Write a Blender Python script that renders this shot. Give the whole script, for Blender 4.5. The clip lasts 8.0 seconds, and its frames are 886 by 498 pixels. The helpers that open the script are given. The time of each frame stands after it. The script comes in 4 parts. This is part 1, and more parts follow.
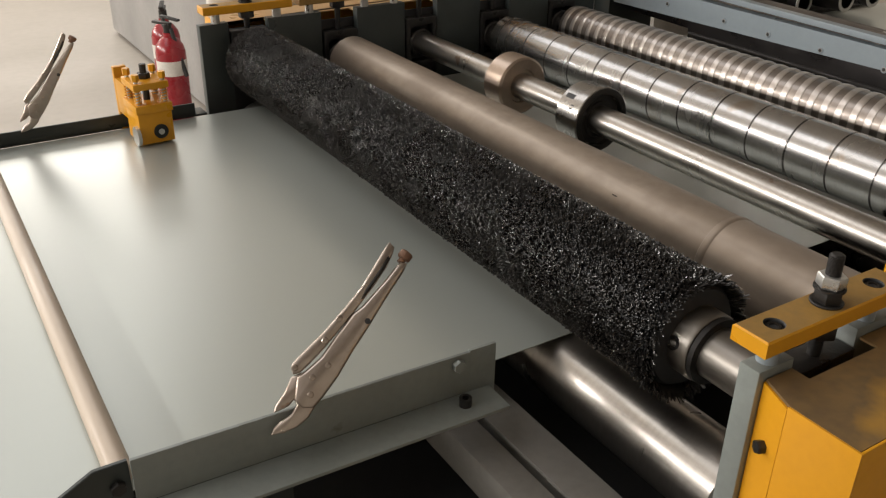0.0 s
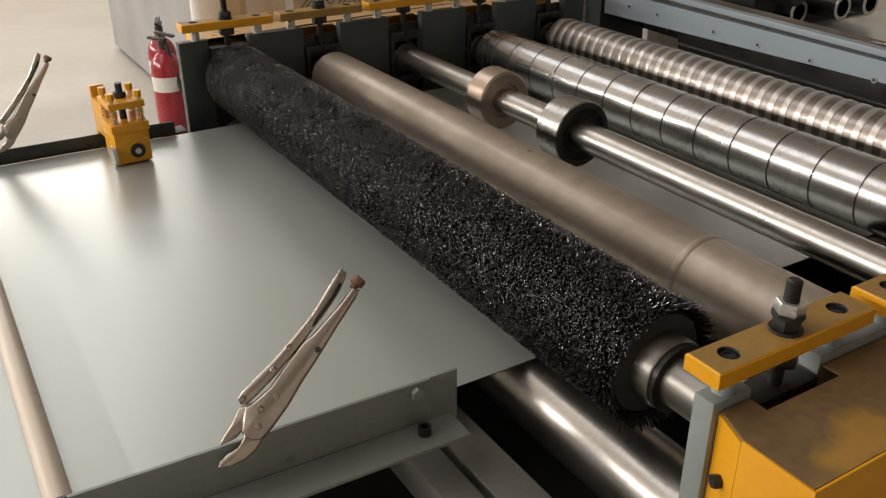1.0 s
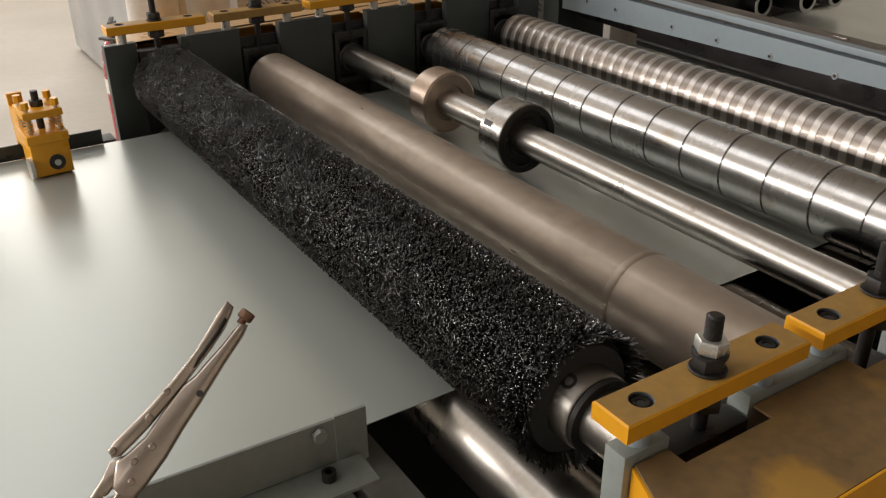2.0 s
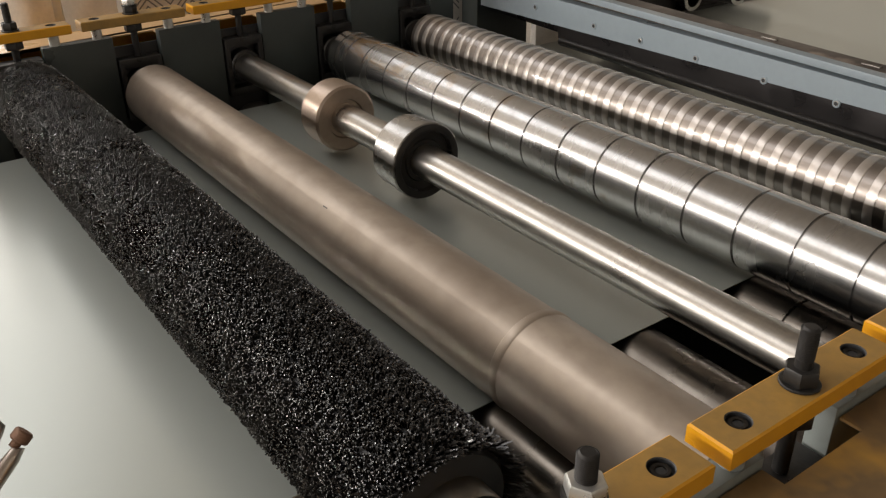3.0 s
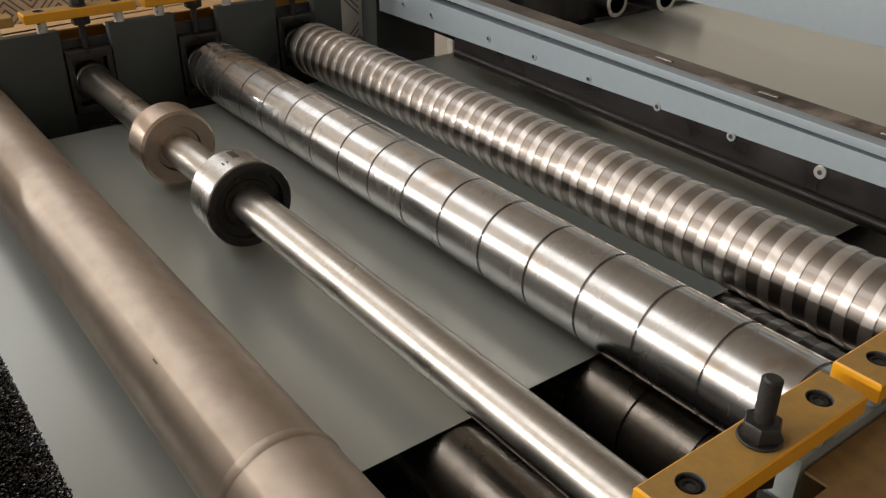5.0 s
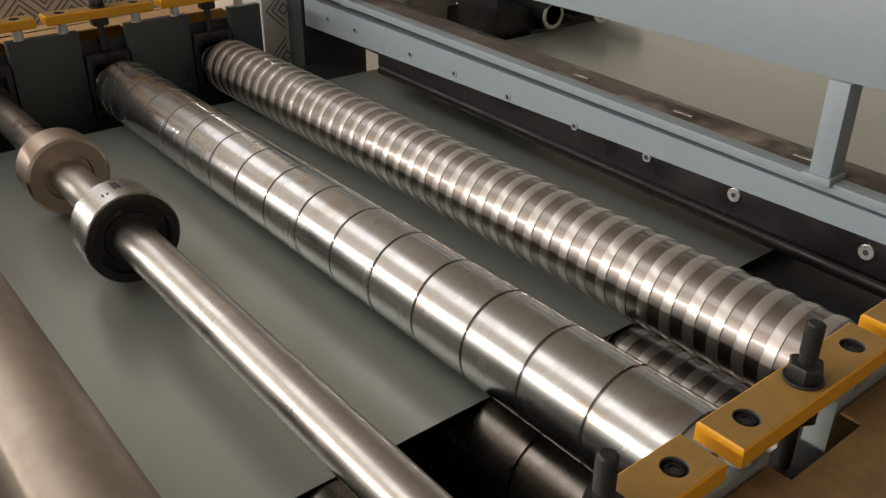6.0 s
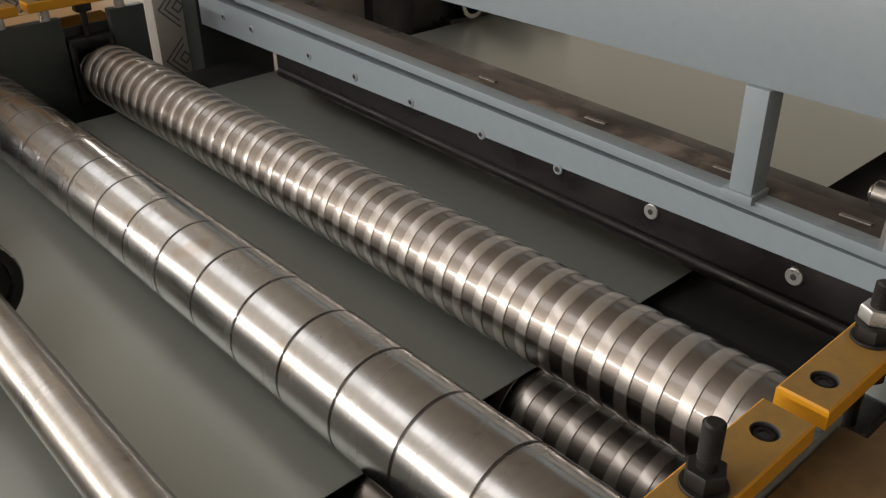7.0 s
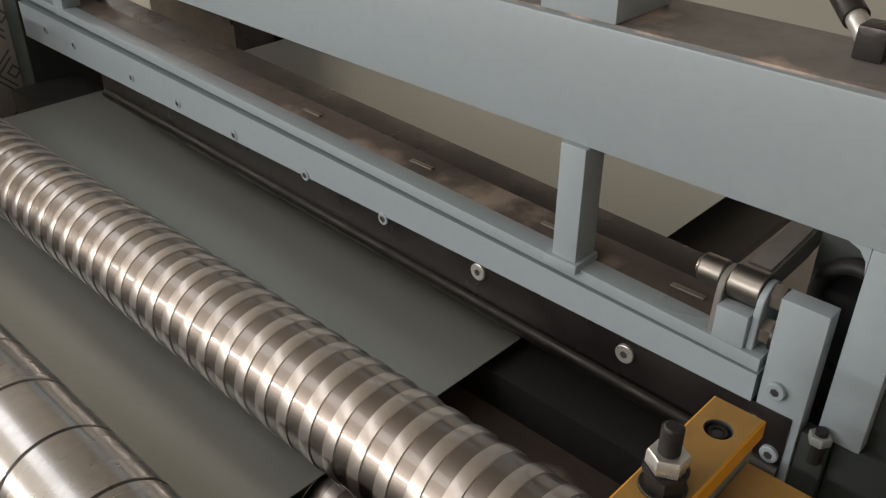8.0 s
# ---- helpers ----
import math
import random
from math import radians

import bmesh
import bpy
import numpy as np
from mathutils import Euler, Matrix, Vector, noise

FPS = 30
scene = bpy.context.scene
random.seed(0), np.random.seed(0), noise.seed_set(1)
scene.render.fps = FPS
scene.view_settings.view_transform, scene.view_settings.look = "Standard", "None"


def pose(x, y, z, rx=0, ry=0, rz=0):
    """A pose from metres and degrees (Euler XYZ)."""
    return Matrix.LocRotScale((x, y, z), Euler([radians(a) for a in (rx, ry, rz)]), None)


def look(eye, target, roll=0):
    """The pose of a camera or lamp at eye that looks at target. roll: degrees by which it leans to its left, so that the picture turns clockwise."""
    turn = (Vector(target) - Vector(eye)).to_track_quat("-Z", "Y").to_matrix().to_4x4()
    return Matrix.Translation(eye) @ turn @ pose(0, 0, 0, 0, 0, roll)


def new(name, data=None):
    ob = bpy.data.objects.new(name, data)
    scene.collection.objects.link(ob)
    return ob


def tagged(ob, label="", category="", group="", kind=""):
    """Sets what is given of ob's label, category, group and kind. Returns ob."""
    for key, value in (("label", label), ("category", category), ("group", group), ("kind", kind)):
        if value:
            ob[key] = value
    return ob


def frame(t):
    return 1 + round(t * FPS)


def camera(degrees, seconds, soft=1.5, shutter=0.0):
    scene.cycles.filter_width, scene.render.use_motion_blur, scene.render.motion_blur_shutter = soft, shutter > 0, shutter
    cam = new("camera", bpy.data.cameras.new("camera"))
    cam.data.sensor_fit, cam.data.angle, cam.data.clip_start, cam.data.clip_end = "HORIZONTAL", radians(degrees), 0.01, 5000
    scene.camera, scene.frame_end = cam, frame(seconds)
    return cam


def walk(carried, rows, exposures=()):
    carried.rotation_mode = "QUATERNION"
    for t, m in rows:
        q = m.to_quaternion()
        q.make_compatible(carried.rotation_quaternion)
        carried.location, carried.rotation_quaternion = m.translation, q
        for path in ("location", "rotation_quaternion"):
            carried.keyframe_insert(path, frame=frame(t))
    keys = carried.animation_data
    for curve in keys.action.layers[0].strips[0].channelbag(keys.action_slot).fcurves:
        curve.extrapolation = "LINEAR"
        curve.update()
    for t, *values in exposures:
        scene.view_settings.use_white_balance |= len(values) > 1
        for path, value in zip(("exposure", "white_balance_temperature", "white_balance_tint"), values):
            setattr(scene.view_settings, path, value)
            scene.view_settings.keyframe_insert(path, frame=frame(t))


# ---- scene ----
cam = camera(53.7, 8.0, soft=1.25)
PATH = [
    (0, (-0.755, -0.449, 1.569), (0.193, 1.051, 0.646), 0.8),
    (0.5, (-0.718, -0.448, 1.57), (0.223, 1.063, 0.658), 0.4),
    (1, (-0.677, -0.455, 1.571), (0.253, 1.068, 0.668), -0.1),
    (2.5, (-0.443, -0.364, 1.552), (0.544, 1.107, 0.623), -0.8),
    (3, (-0.337, -0.306, 1.554), (0.694, 1.124, 0.609), -0.6),
    (3.5, (-0.243, -0.287, 1.554), (0.798, 1.125, 0.593), -0.3),
    (4, (-0.125, -0.273, 1.552), (0.895, 1.14, 0.57), 0.6),
    (5.5, (0.058, -0.264, 1.552), (1.136, 1.119, 0.591), 0.1),
    (6, (0.141, -0.274, 1.554), (1.24, 1.095, 0.596), 0.2),
    (6.5, (0.211, -0.268, 1.555), (1.322, 1.083, 0.585), -0.0),
    (7, (0.327, -0.209, 1.548), (1.48, 1.083, 0.548), -0.7),
    (7.5, (0.43, -0.171, 1.552), (1.649, 1.044, 0.534), -0.6),
    (8, (0.574, -0.188, 1.568), (1.816, 0.983, 0.526), 0.4),
]
walk(cam, [(t, look(eye, target, roll)) for t, eye, target, roll in PATH],
     [(0, 0.38), (1, 0.38), (2.5, 0.4), (3.5, 0.74), (4.2, 0.7), (5.5, 0.62), (7, 0.34), (7.5, 0.34), (8, 0.5)])

# ---- world, sun and large lights ----
world = bpy.data.worlds.new("sky")
scene.world = world
world.use_nodes = True
wn = world.node_tree
sky = wn.nodes.new("ShaderNodeTexSky")
sky.sky_type, sky.sun_disc = "NISHITA", False
sky.sun_elevation, sky.sun_rotation = radians(38), radians(300)
wn.links.new(sky.outputs[0], wn.nodes["Background"].inputs[0])
wn.nodes["Background"].inputs[1].default_value = 0.05

HALL = (-6.0, 9.0, -5.0, 11.0, 5.2)          # x0, x1, y0, y1, height


SKYLIGHT = pose(-1.15, 5.0, HALL[4] - 0.05, 0, 0, -25)   # the roof runs askew to the machine


def window_light(name, m, width, height, watts, colour=(1.0, 0.93, 0.845)):
    lamp = bpy.data.lights.new(name, "AREA")
    lamp.shape, lamp.size, lamp.size_y, lamp.energy, lamp.color = "RECTANGLE", width, height, watts, colour
    ob = new(name, lamp)
    ob.matrix_world = m
    return ob


# daylight in the openings: the long side (-x), the far end (+y) and the roof
window_light("daylight_side", pose(HALL[0] + 0.05, 5.0, 2.9, 0, -90, 0), 0.09, 11.0, 370, (1.0, 0.96, 0.91))
window_light("daylight_corner", pose(-3.9, HALL[3] - 0.05, 2.9, -90, 0, 0), 3.8, 0.09, 130, (1.0, 0.96, 0.91))
window_light("daylight_end", pose(2.0, HALL[3] - 0.05, 3.55, -90, 0, 0), 7.0, 1.9, 240)
window_light("daylight_roof", SKYLIGHT, 2.0, 10.5, 100, (1.0, 0.95, 0.885))


# ---- materials ----
def material(name, base, rough=0.5, metal=0.0, dark=None, amount=0.35, scale=6.0, fine=90.0, bump=0.15,
             stretch=(1, 1, 1), rough_var=0.15, spots=None, spot_size=14.0, spot_from=0.62, coat=0.0, spec=0.5, coat_rough=0.16):
    """Base colour with two sizes of variation, uneven gloss and fine relief; spots: a second colour in patches."""
    mt = bpy.data.materials.new(name)
    mt.use_nodes = True
    nt = mt.node_tree
    bs = nt.nodes["Principled BSDF"]
    link = nt.links.new
    co = nt.nodes.new("ShaderNodeTexCoord")
    mp = nt.nodes.new("ShaderNodeMapping")
    mp.inputs["Scale"].default_value = stretch
    link(co.outputs["Object"], mp.inputs[0])

    def noise_tex(size, detail=4.0, vec=mp):
        n = nt.nodes.new("ShaderNodeTexNoise")
        n.inputs["Scale"].default_value, n.inputs["Detail"].default_value = size, detail
        link(vec.outputs[0], n.inputs["Vector"])
        return n

    def mix(fac, a, b):
        m = nt.nodes.new("ShaderNodeMix")
        m.data_type = "RGBA"
        link(fac, m.inputs[0])
        for sock, v in ((6, a), (7, b)):
            if isinstance(v, tuple):
                m.inputs[sock].default_value = (*v, 1)
            else:
                link(v, m.inputs[sock])
        return m.outputs[2]

    def ramp(fac, lo, hi, a=0.0, b=1.0):
        r = nt.nodes.new("ShaderNodeMapRange")
        r.inputs[1].default_value, r.inputs[2].default_value = lo, hi
        r.inputs[3].default_value, r.inputs[4].default_value = a, b
        link(fac, r.inputs[0])
        return r.outputs[0]

    big, small = noise_tex(scale), noise_tex(fine, 3.0)
    dark = dark or tuple(c * 0.6 for c in base)
    col = mix(ramp(big.outputs[0], 0.35, 0.7, 0.0, amount), base, dark)
    col = mix(ramp(small.outputs[0], 0.4, 0.75, 0.0, amount * 0.7), col, dark)
    if spots:
        sp = nt.nodes.new("ShaderNodeTexNoise")
        sp.inputs["Scale"].default_value, sp.inputs["Detail"].default_value = spot_size, 5.0
        link(co.outputs["Object"], sp.inputs["Vector"])
        fac = ramp(sp.outputs[0], spot_from, spot_from + 0.07)
        col = mix(fac, col, spots)
    link(col, bs.inputs["Base Color"])
    link(ramp(big.outputs[0], 0.3, 0.7, max(0.03, rough - rough_var), min(1.0, rough + rough_var)), bs.inputs["Roughness"])
    bs.inputs["Metallic"].default_value = metal
    bs.inputs["Specular IOR Level"].default_value = spec
    bs.inputs["Coat Weight"].default_value = coat
    bs.inputs["Coat Roughness"].default_value = coat_rough
    if bump:
        bp = nt.nodes.new("ShaderNodeBump")
        bp.inputs["Strength"].default_value, bp.inputs["Distance"].default_value = bump, 0.002
        link(small.outputs[0], bp.inputs["Height"])
        link(bp.outputs[0], bs.inputs["Normal"])
    return mt


M_CONCRETE = material("concrete", (0.42, 0.38, 0.33), 0.55, dark=(0.3, 0.27, 0.23), scale=0.8, fine=18, bump=0.2)
M_WALL = material("white_wall", (0.6, 0.565, 0.51), 0.8, dark=(0.5, 0.465, 0.41), scale=0.7, fine=30, bump=0.1)
M_CEIL = material("roof_sheet", (0.42, 0.385, 0.345), 0.6, scale=1.0, fine=20)
M_SHEET = material("painted_sheet", (0.44, 0.468, 0.436), 0.31, metal=0.4, dark=(0.42, 0.443, 0.412), amount=0.14, scale=1.3, fine=45, bump=0.0,
                   stretch=(0.6, 1.2, 1), rough_var=0.02, spec=0.6, coat=0.25, coat_rough=0.24)
M_STEEL = material("polished_steel", (0.49, 0.48, 0.47), 0.26, metal=1.0, coat=0.9, coat_rough=0.04, dark=(0.36, 0.345, 0.33), amount=0.55, scale=9, fine=70, bump=0.006,
                   stretch=(1, 3, 1), rough_var=0.03, spots=(0.4, 0.35, 0.3), spot_size=14, spot_from=0.63)
M_SHAFT = material("brushed_shaft_steel", (0.5, 0.47, 0.43), 0.33, metal=1.0, coat=0.6, coat_rough=0.08, dark=(0.34, 0.31, 0.28), amount=0.6, scale=7, fine=70, bump=0.03,
                   stretch=(1, 2, 1), rough_var=0.07, spots=(0.3, 0.23, 0.18), spot_size=22, spot_from=0.7)
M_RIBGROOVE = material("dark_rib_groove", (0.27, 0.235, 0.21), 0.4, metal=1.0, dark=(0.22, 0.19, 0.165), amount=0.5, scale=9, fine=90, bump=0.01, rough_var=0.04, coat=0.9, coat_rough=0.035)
M_RINGSTEEL = material("turned_ring_steel", (0.42, 0.405, 0.385), 0.27, metal=1.0, dark=(0.32, 0.305, 0.285), amount=0.5, scale=20, fine=110, bump=0.02, rough_var=0.05)
M_GREYROLL = material("dull_grey_roll", (0.44, 0.37, 0.305), 0.44, metal=0.6, dark=(0.27, 0.215, 0.17), amount=0.7, scale=6, fine=40, bump=0.03,
                      stretch=(1, 0.7, 1), rough_var=0.06)
M_WELD = material("ground_weld", (0.45, 0.405, 0.35), 0.36, metal=0.85, scale=20, fine=120, bump=0.1)
M_MACHINED = material("machined_steel", (0.27, 0.25, 0.225), 0.4, metal=1.0, dark=(0.24, 0.22, 0.2), amount=0.5, scale=12, fine=120, bump=0.05, rough_var=0.05)
# darker than the rail paint: shade lying over the tubes is in this colour
M_FRAMETUBE = material("shaded_tube_paint", (0.2, 0.192, 0.176), 0.5, dark=(0.13, 0.122, 0.112), amount=0.5, scale=6, fine=80, bump=0.12)
M_BRONZE = material("bronze_ring", (0.52, 0.42, 0.345), 0.34, metal=0.9, dark=(0.4, 0.31, 0.245), amount=0.5, scale=18, fine=120, bump=0.03, rough_var=0.05)
# darker copy of roller steel: shade under the sheet is put into the colour
M_SHADEROLL = material("shaded_lower_roller", (0.2, 0.18, 0.155), 0.32, metal=0.95, dark=(0.12, 0.1, 0.085), amount=0.7, scale=8, fine=70, bump=0.03)
M_RIB = material("worn_rib_steel", (0.55, 0.5, 0.46), 0.36, metal=0.8, dark=(0.4, 0.355, 0.32), amount=0.5, scale=9, fine=90, bump=0.02, rough_var=0.06, coat=0.9, coat_rough=0.04,
                 spots=(0.33, 0.22, 0.16), spot_size=24, spot_from=0.71)
# deepened green-grey paint: the far frame's unlit face is put into the colour
M_GREEN = material("dark_green_grey_paint_shaded", (0.042, 0.05, 0.048), 0.42, dark=(0.028, 0.033, 0.032), scale=7, fine=80, bump=0.1)
M_BLUE = material("blue_grey_paint", (0.305, 0.355, 0.39), 0.42, dark=(0.25, 0.29, 0.32), amount=0.35, scale=5, fine=70, bump=0.08,
                  spots=(0.14, 0.15, 0.15), spot_size=11, spot_from=0.72)
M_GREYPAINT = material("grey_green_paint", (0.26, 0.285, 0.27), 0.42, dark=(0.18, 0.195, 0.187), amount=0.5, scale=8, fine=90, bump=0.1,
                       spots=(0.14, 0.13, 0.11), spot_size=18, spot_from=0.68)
M_YELLOW = material("yellow_paint", (0.76, 0.35, 0.012), 0.38, dark=(0.6, 0.26, 0.01), amount=0.3, scale=8, fine=100, bump=0.06,
                    spots=(0.1, 0.075, 0.05), spot_size=30, spot_from=0.75)
M_DUSTY = material("dusty_yellow", (0.43, 0.24, 0.055), 0.5, dark=(0.24, 0.15, 0.05), amount=0.8, scale=9, fine=90, bump=0.2,
                   spots=(0.13, 0.1, 0.07), spot_size=22, spot_from=0.72)
M_BROWNDUST = material("brown_dusty_cover", (0.27, 0.165, 0.06), 0.55, dark=(0.13, 0.085, 0.045), amount=0.9, scale=6, fine=60, bump=0.25,
                       spots=(0.42, 0.23, 0.045), spot_size=5, spot_from=0.57)
# far guard top: window light on its dust is put into the tan
M_LITTOP = material("lit_tan_top", (0.62, 0.4, 0.2), 0.4, dark=(0.5, 0.31, 0.14), amount=0.4, scale=5, fine=60, bump=0.05)
M_GRIME = material("grimy_plate", (0.105, 0.08, 0.066), 0.5, dark=(0.055, 0.043, 0.037), amount=0.8, scale=7, fine=70, bump=0.3,
                   spots=(0.28, 0.225, 0.185), spot_size=6, spot_from=0.58)
M_BEAMTOP = material("scuffed_beam_top", (0.2, 0.19, 0.18), 0.55, dark=(0.13, 0.12, 0.115), amount=0.7, scale=6, fine=60, bump=0.2,
                     spots=(0.52, 0.4, 0.33), spot_size=8, spot_from=0.58)
M_BLACKSTEEL = material("black_oxide", (0.045, 0.042, 0.04), 0.42, metal=0.6, scale=20, fine=160, bump=0.2)
M_SCREWHEAD = material("oily_screw_head", (0.035, 0.03, 0.025), 0.4, metal=0.7, scale=40, fine=200, bump=0.1)
M_DARKSTEEL = material("dark_blade_steel", (0.06, 0.054, 0.055), 0.34, metal=0.8, dark=(0.05, 0.045, 0.042), scale=10, fine=90, bump=0.08)
M_ZINC = material("zinc", (0.72, 0.71, 0.68), 0.36, metal=0.75, scale=30, fine=150, bump=0.1)
M_PLIER = material("nickel_plier", (0.5, 0.44, 0.39), 0.32, metal=1.0, dark=(0.38, 0.31, 0.26), amount=0.55, scale=25, fine=120, bump=0.03, rough_var=0.06,
                   spots=(0.3, 0.17, 0.12), spot_size=38, spot_from=0.7)
M_RUST = material("rusty_screw", (0.23, 0.13, 0.085), 0.6, metal=0.5, scale=60, fine=300, bump=0.3)
M_BRISTLE = material("black_bristle", (0.019, 0.0166, 0.0148), 0.28, scale=12, fine=200, bump=0.0, spec=0.85, rough_var=0.06)
# black for recesses and the underside: their shade is put into the colour
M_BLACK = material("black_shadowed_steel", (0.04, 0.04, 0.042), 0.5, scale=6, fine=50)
M_PIPE = material("beige_pipe", (0.62, 0.52, 0.42), 0.42, dark=(0.5, 0.41, 0.32), scale=8, fine=90, bump=0.06, stretch=(1, 0.3, 1))
M_RED = material("red_enamel", (0.3, 0.012, 0.02), 0.3, scale=9, fine=100, bump=0.03, coat=0.3)
M_ORANGE = material("orange_strip", (0.62, 0.2, 0.08), 0.5, scale=8, fine=80, bump=0.03)
M_LABEL = material("paper_label", (0.7, 0.66, 0.6), 0.6, scale=20, fine=120, bump=0.0)
M_RUBBER = material("black_rubber", (0.025, 0.024, 0.023), 0.6, scale=30, fine=200)
M_CABINET = material("grey_cabinet", (0.33, 0.32, 0.31), 0.5, scale=2, fine=40, bump=0.05)
M_PATTERN_BASE = material("printed_film_white", (0.62, 0.6, 0.57), 0.45, scale=3, fine=60, bump=0.05)
M_PATTERN_LINE = material("printed_film_grey", (0.16, 0.165, 0.18), 0.45, scale=3, fine=60, bump=0.05)


# ---- mesh helpers ----
def box_into(bm, x0, x1, y0, y1, z0, z1, bevel=0.0, mat=0):
    b = bmesh.new()
    bmesh.ops.create_cube(b, size=1.0)
    for v in b.verts:
        v.co = Vector(((x0 + x1) / 2 + v.co.x * (x1 - x0), (y0 + y1) / 2 + v.co.y * (y1 - y0), (z0 + z1) / 2 + v.co.z * (z1 - z0)))
    if bevel:
        bmesh.ops.bevel(b, geom=list(b.edges), offset=bevel, segments=2, affect="EDGES", profile=0.6)
    join(bm, b, mat)
    return bm


def join(bm, other, mat=0, m=None):
    made = {}
    for v in other.verts:
        made[v] = bm.verts.new(m @ v.co if m else v.co)
    for f in other.faces:
        try:
            nf = bm.faces.new([made[v] for v in f.verts])
            nf.material_index = mat or f.material_index
        except ValueError:
            pass
    other.free()
    return bm


def box(x0, x1, y0, y1, z0, z1, bevel=0.0):
    return box_into(bmesh.new(), x0, x1, y0, y1, z0, z1, bevel)


def lathe(profile, seg=64, closed=True, m=None):
    """Turns (along, radius) pairs round the y axis."""
    bm = bmesh.new()
    rings = []
    for y, r in profile:
        rings.append([bm.verts.new((r * math.sin(2 * math.pi * k / seg), y, r * math.cos(2 * math.pi * k / seg))) for k in range(seg)])
    for a, b in zip(rings, rings[1:]):
        for k in range(seg):
            bm.faces.new((a[k], a[(k + 1) % seg], b[(k + 1) % seg], b[k]))
    if closed:
        bm.faces.new(list(reversed(rings[0])))
        bm.faces.new(rings[-1])
    bmesh.ops.recalc_face_normals(bm, faces=bm.faces)
    if m:
        bmesh.ops.transform(bm, matrix=m, verts=bm.verts)
    return bm


UP = pose(0, 0, 0, 90, 0, 0)                   # turns the y axis to z
ALONG_X = pose(0, 0, 0, 0, 0, -90)             # turns the y axis to x


def rod(p, q, r, seg=20, chamfer=0.0):
    """A round bar from p to q."""
    p, q = Vector(p), Vector(q)
    length = (q - p).length
    turn = (q - p).to_track_quat("Y", "Z").to_matrix().to_4x4()
    prof = [(0, r - chamfer), (chamfer, r), (length - chamfer, r), (length, r - chamfer)] if chamfer else [(0, r), (length, r)]
    return lathe(prof, seg, m=Matrix.Translation(p) @ turn)


def hexnut(p, axis, r, h, hole=0.0):
    axis = Vector(axis).normalized()
    turn = axis.to_track_quat("Y", "Z").to_matrix().to_4x4()
    bm = lathe([(0, r * 0.92), (h * 0.12, r), (h * 0.88, r), (h, r * 0.92)], 6, m=Matrix.Translation(p) @ turn)
    return bm


def prism(outline, t0, t1, bevel=0.0):
    """A flat outline (u, w) given thickness from t0 to t1 along the third axis."""
    bm = bmesh.new()
    lo = [bm.verts.new((u, w, t0)) for u, w in outline]
    hi = [bm.verts.new((u, w, t1)) for u, w in outline]
    n = len(lo)
    for k in range(n):
        bm.faces.new((lo[k], lo[(k + 1) % n], hi[(k + 1) % n], hi[k]))
    bm.faces.new(list(reversed(lo)))
    bm.faces.new(hi)
    bmesh.ops.recalc_face_normals(bm, faces=bm.faces)
    if bevel:
        bmesh.ops.bevel(bm, geom=[e for e in bm.edges], offset=bevel, segments=2, affect="EDGES")
    return bm


def finish(name, bm, mats, angle=35):
    me = bpy.data.meshes.new(name)
    bm.to_mesh(me)
    bm.free()
    for mt in (mats if isinstance(mats, (list, tuple)) else [mats]):
        me.materials.append(mt)
    me.polygons.foreach_set("use_smooth", [True] * len(me.polygons))
    me.set_sharp_from_angle(angle=radians(angle))
    return me


def part(name, bm, mats, parent=None, label="", kind="", angle=35):
    ob = new(name, finish(name, bm, mats, angle))
    ob.parent = parent
    return tagged(ob, label, kind=kind)


def thing(name, label, category, m=None, group="", kind=""):
    ob = tagged(new(name), label, category, group, kind)
    if m:
        ob.matrix_basis = m
    return ob


def structure(name, bm, mats, label=""):
    return tagged(new(name, finish(name, bm, mats)), label, name.split("_")[0], kind="structure")


# ---- the hall ----
# walls and roof are unseen, added to close the hall; pale for bounce light
HX0, HX1, HY0, HY1, HZ = HALL
structure("floor", box(HX0, HX1, HY0, HY1, -0.2, 0.0), M_CONCRETE, "worn beige concrete workshop floor")
bm = bmesh.new()
for a in ((HY0, HY1, 0, 2.83), (HY0, HY1, 2.97, HZ), (HY0, -0.6, 2.83, 2.97), (10.6, HY1, 2.83, 2.97)):
    box_into(bm, HX0 - 0.25, HX0, a[0], a[1], a[2], a[3])
structure("wall_west", bm, M_WALL, "white plastered hall wall with a long window slit")
bm = bmesh.new()
for a in ((HX0, HX1, 0, 2.55), (HX0, HX1, 4.6, HZ), (5.6, HX1, 2.55, 4.6), (-1.9, -1.6, 2.55, 4.6),
          (HX0, -1.9, 2.55, 2.83), (HX0, -1.9, 2.97, 4.6), (HX0, -5.9, 2.83, 2.97)):
    box_into(bm, a[0], a[1], HY1, HY1 + 0.25, a[2], a[3])
structure("wall_north", bm, M_WALL, "white plastered hall wall with window openings")
structure("wall_east", box(HX1, HX1 + 0.25, HY0, HY1, 0, HZ), M_WALL, "white plastered hall wall")
structure("wall_south", box(HX0, HX1, HY0 - 0.25, HY0, 0, HZ), M_WALL, "white plastered hall wall")
bm = bmesh.new()
inner = [SKYLIGHT @ Vector((a * 1.05, b * 5.3, 0)) for a, b in ((-1, -1), (1, -1), (1, 1), (-1, 1))]
outer = [(HX0, HY0), (HX1, HY0), (HX1, HY1), (HX0, HY1)]
for k in range(4):
    n = (k + 1) % 4
    join(bm, prism([outer[k], outer[n], tuple(inner[n].xy), tuple(inner[k].xy)], HZ, HZ + 0.15))
structure("ceiling", bm, M_CEIL, "grey sheet roof with a skylight opening")

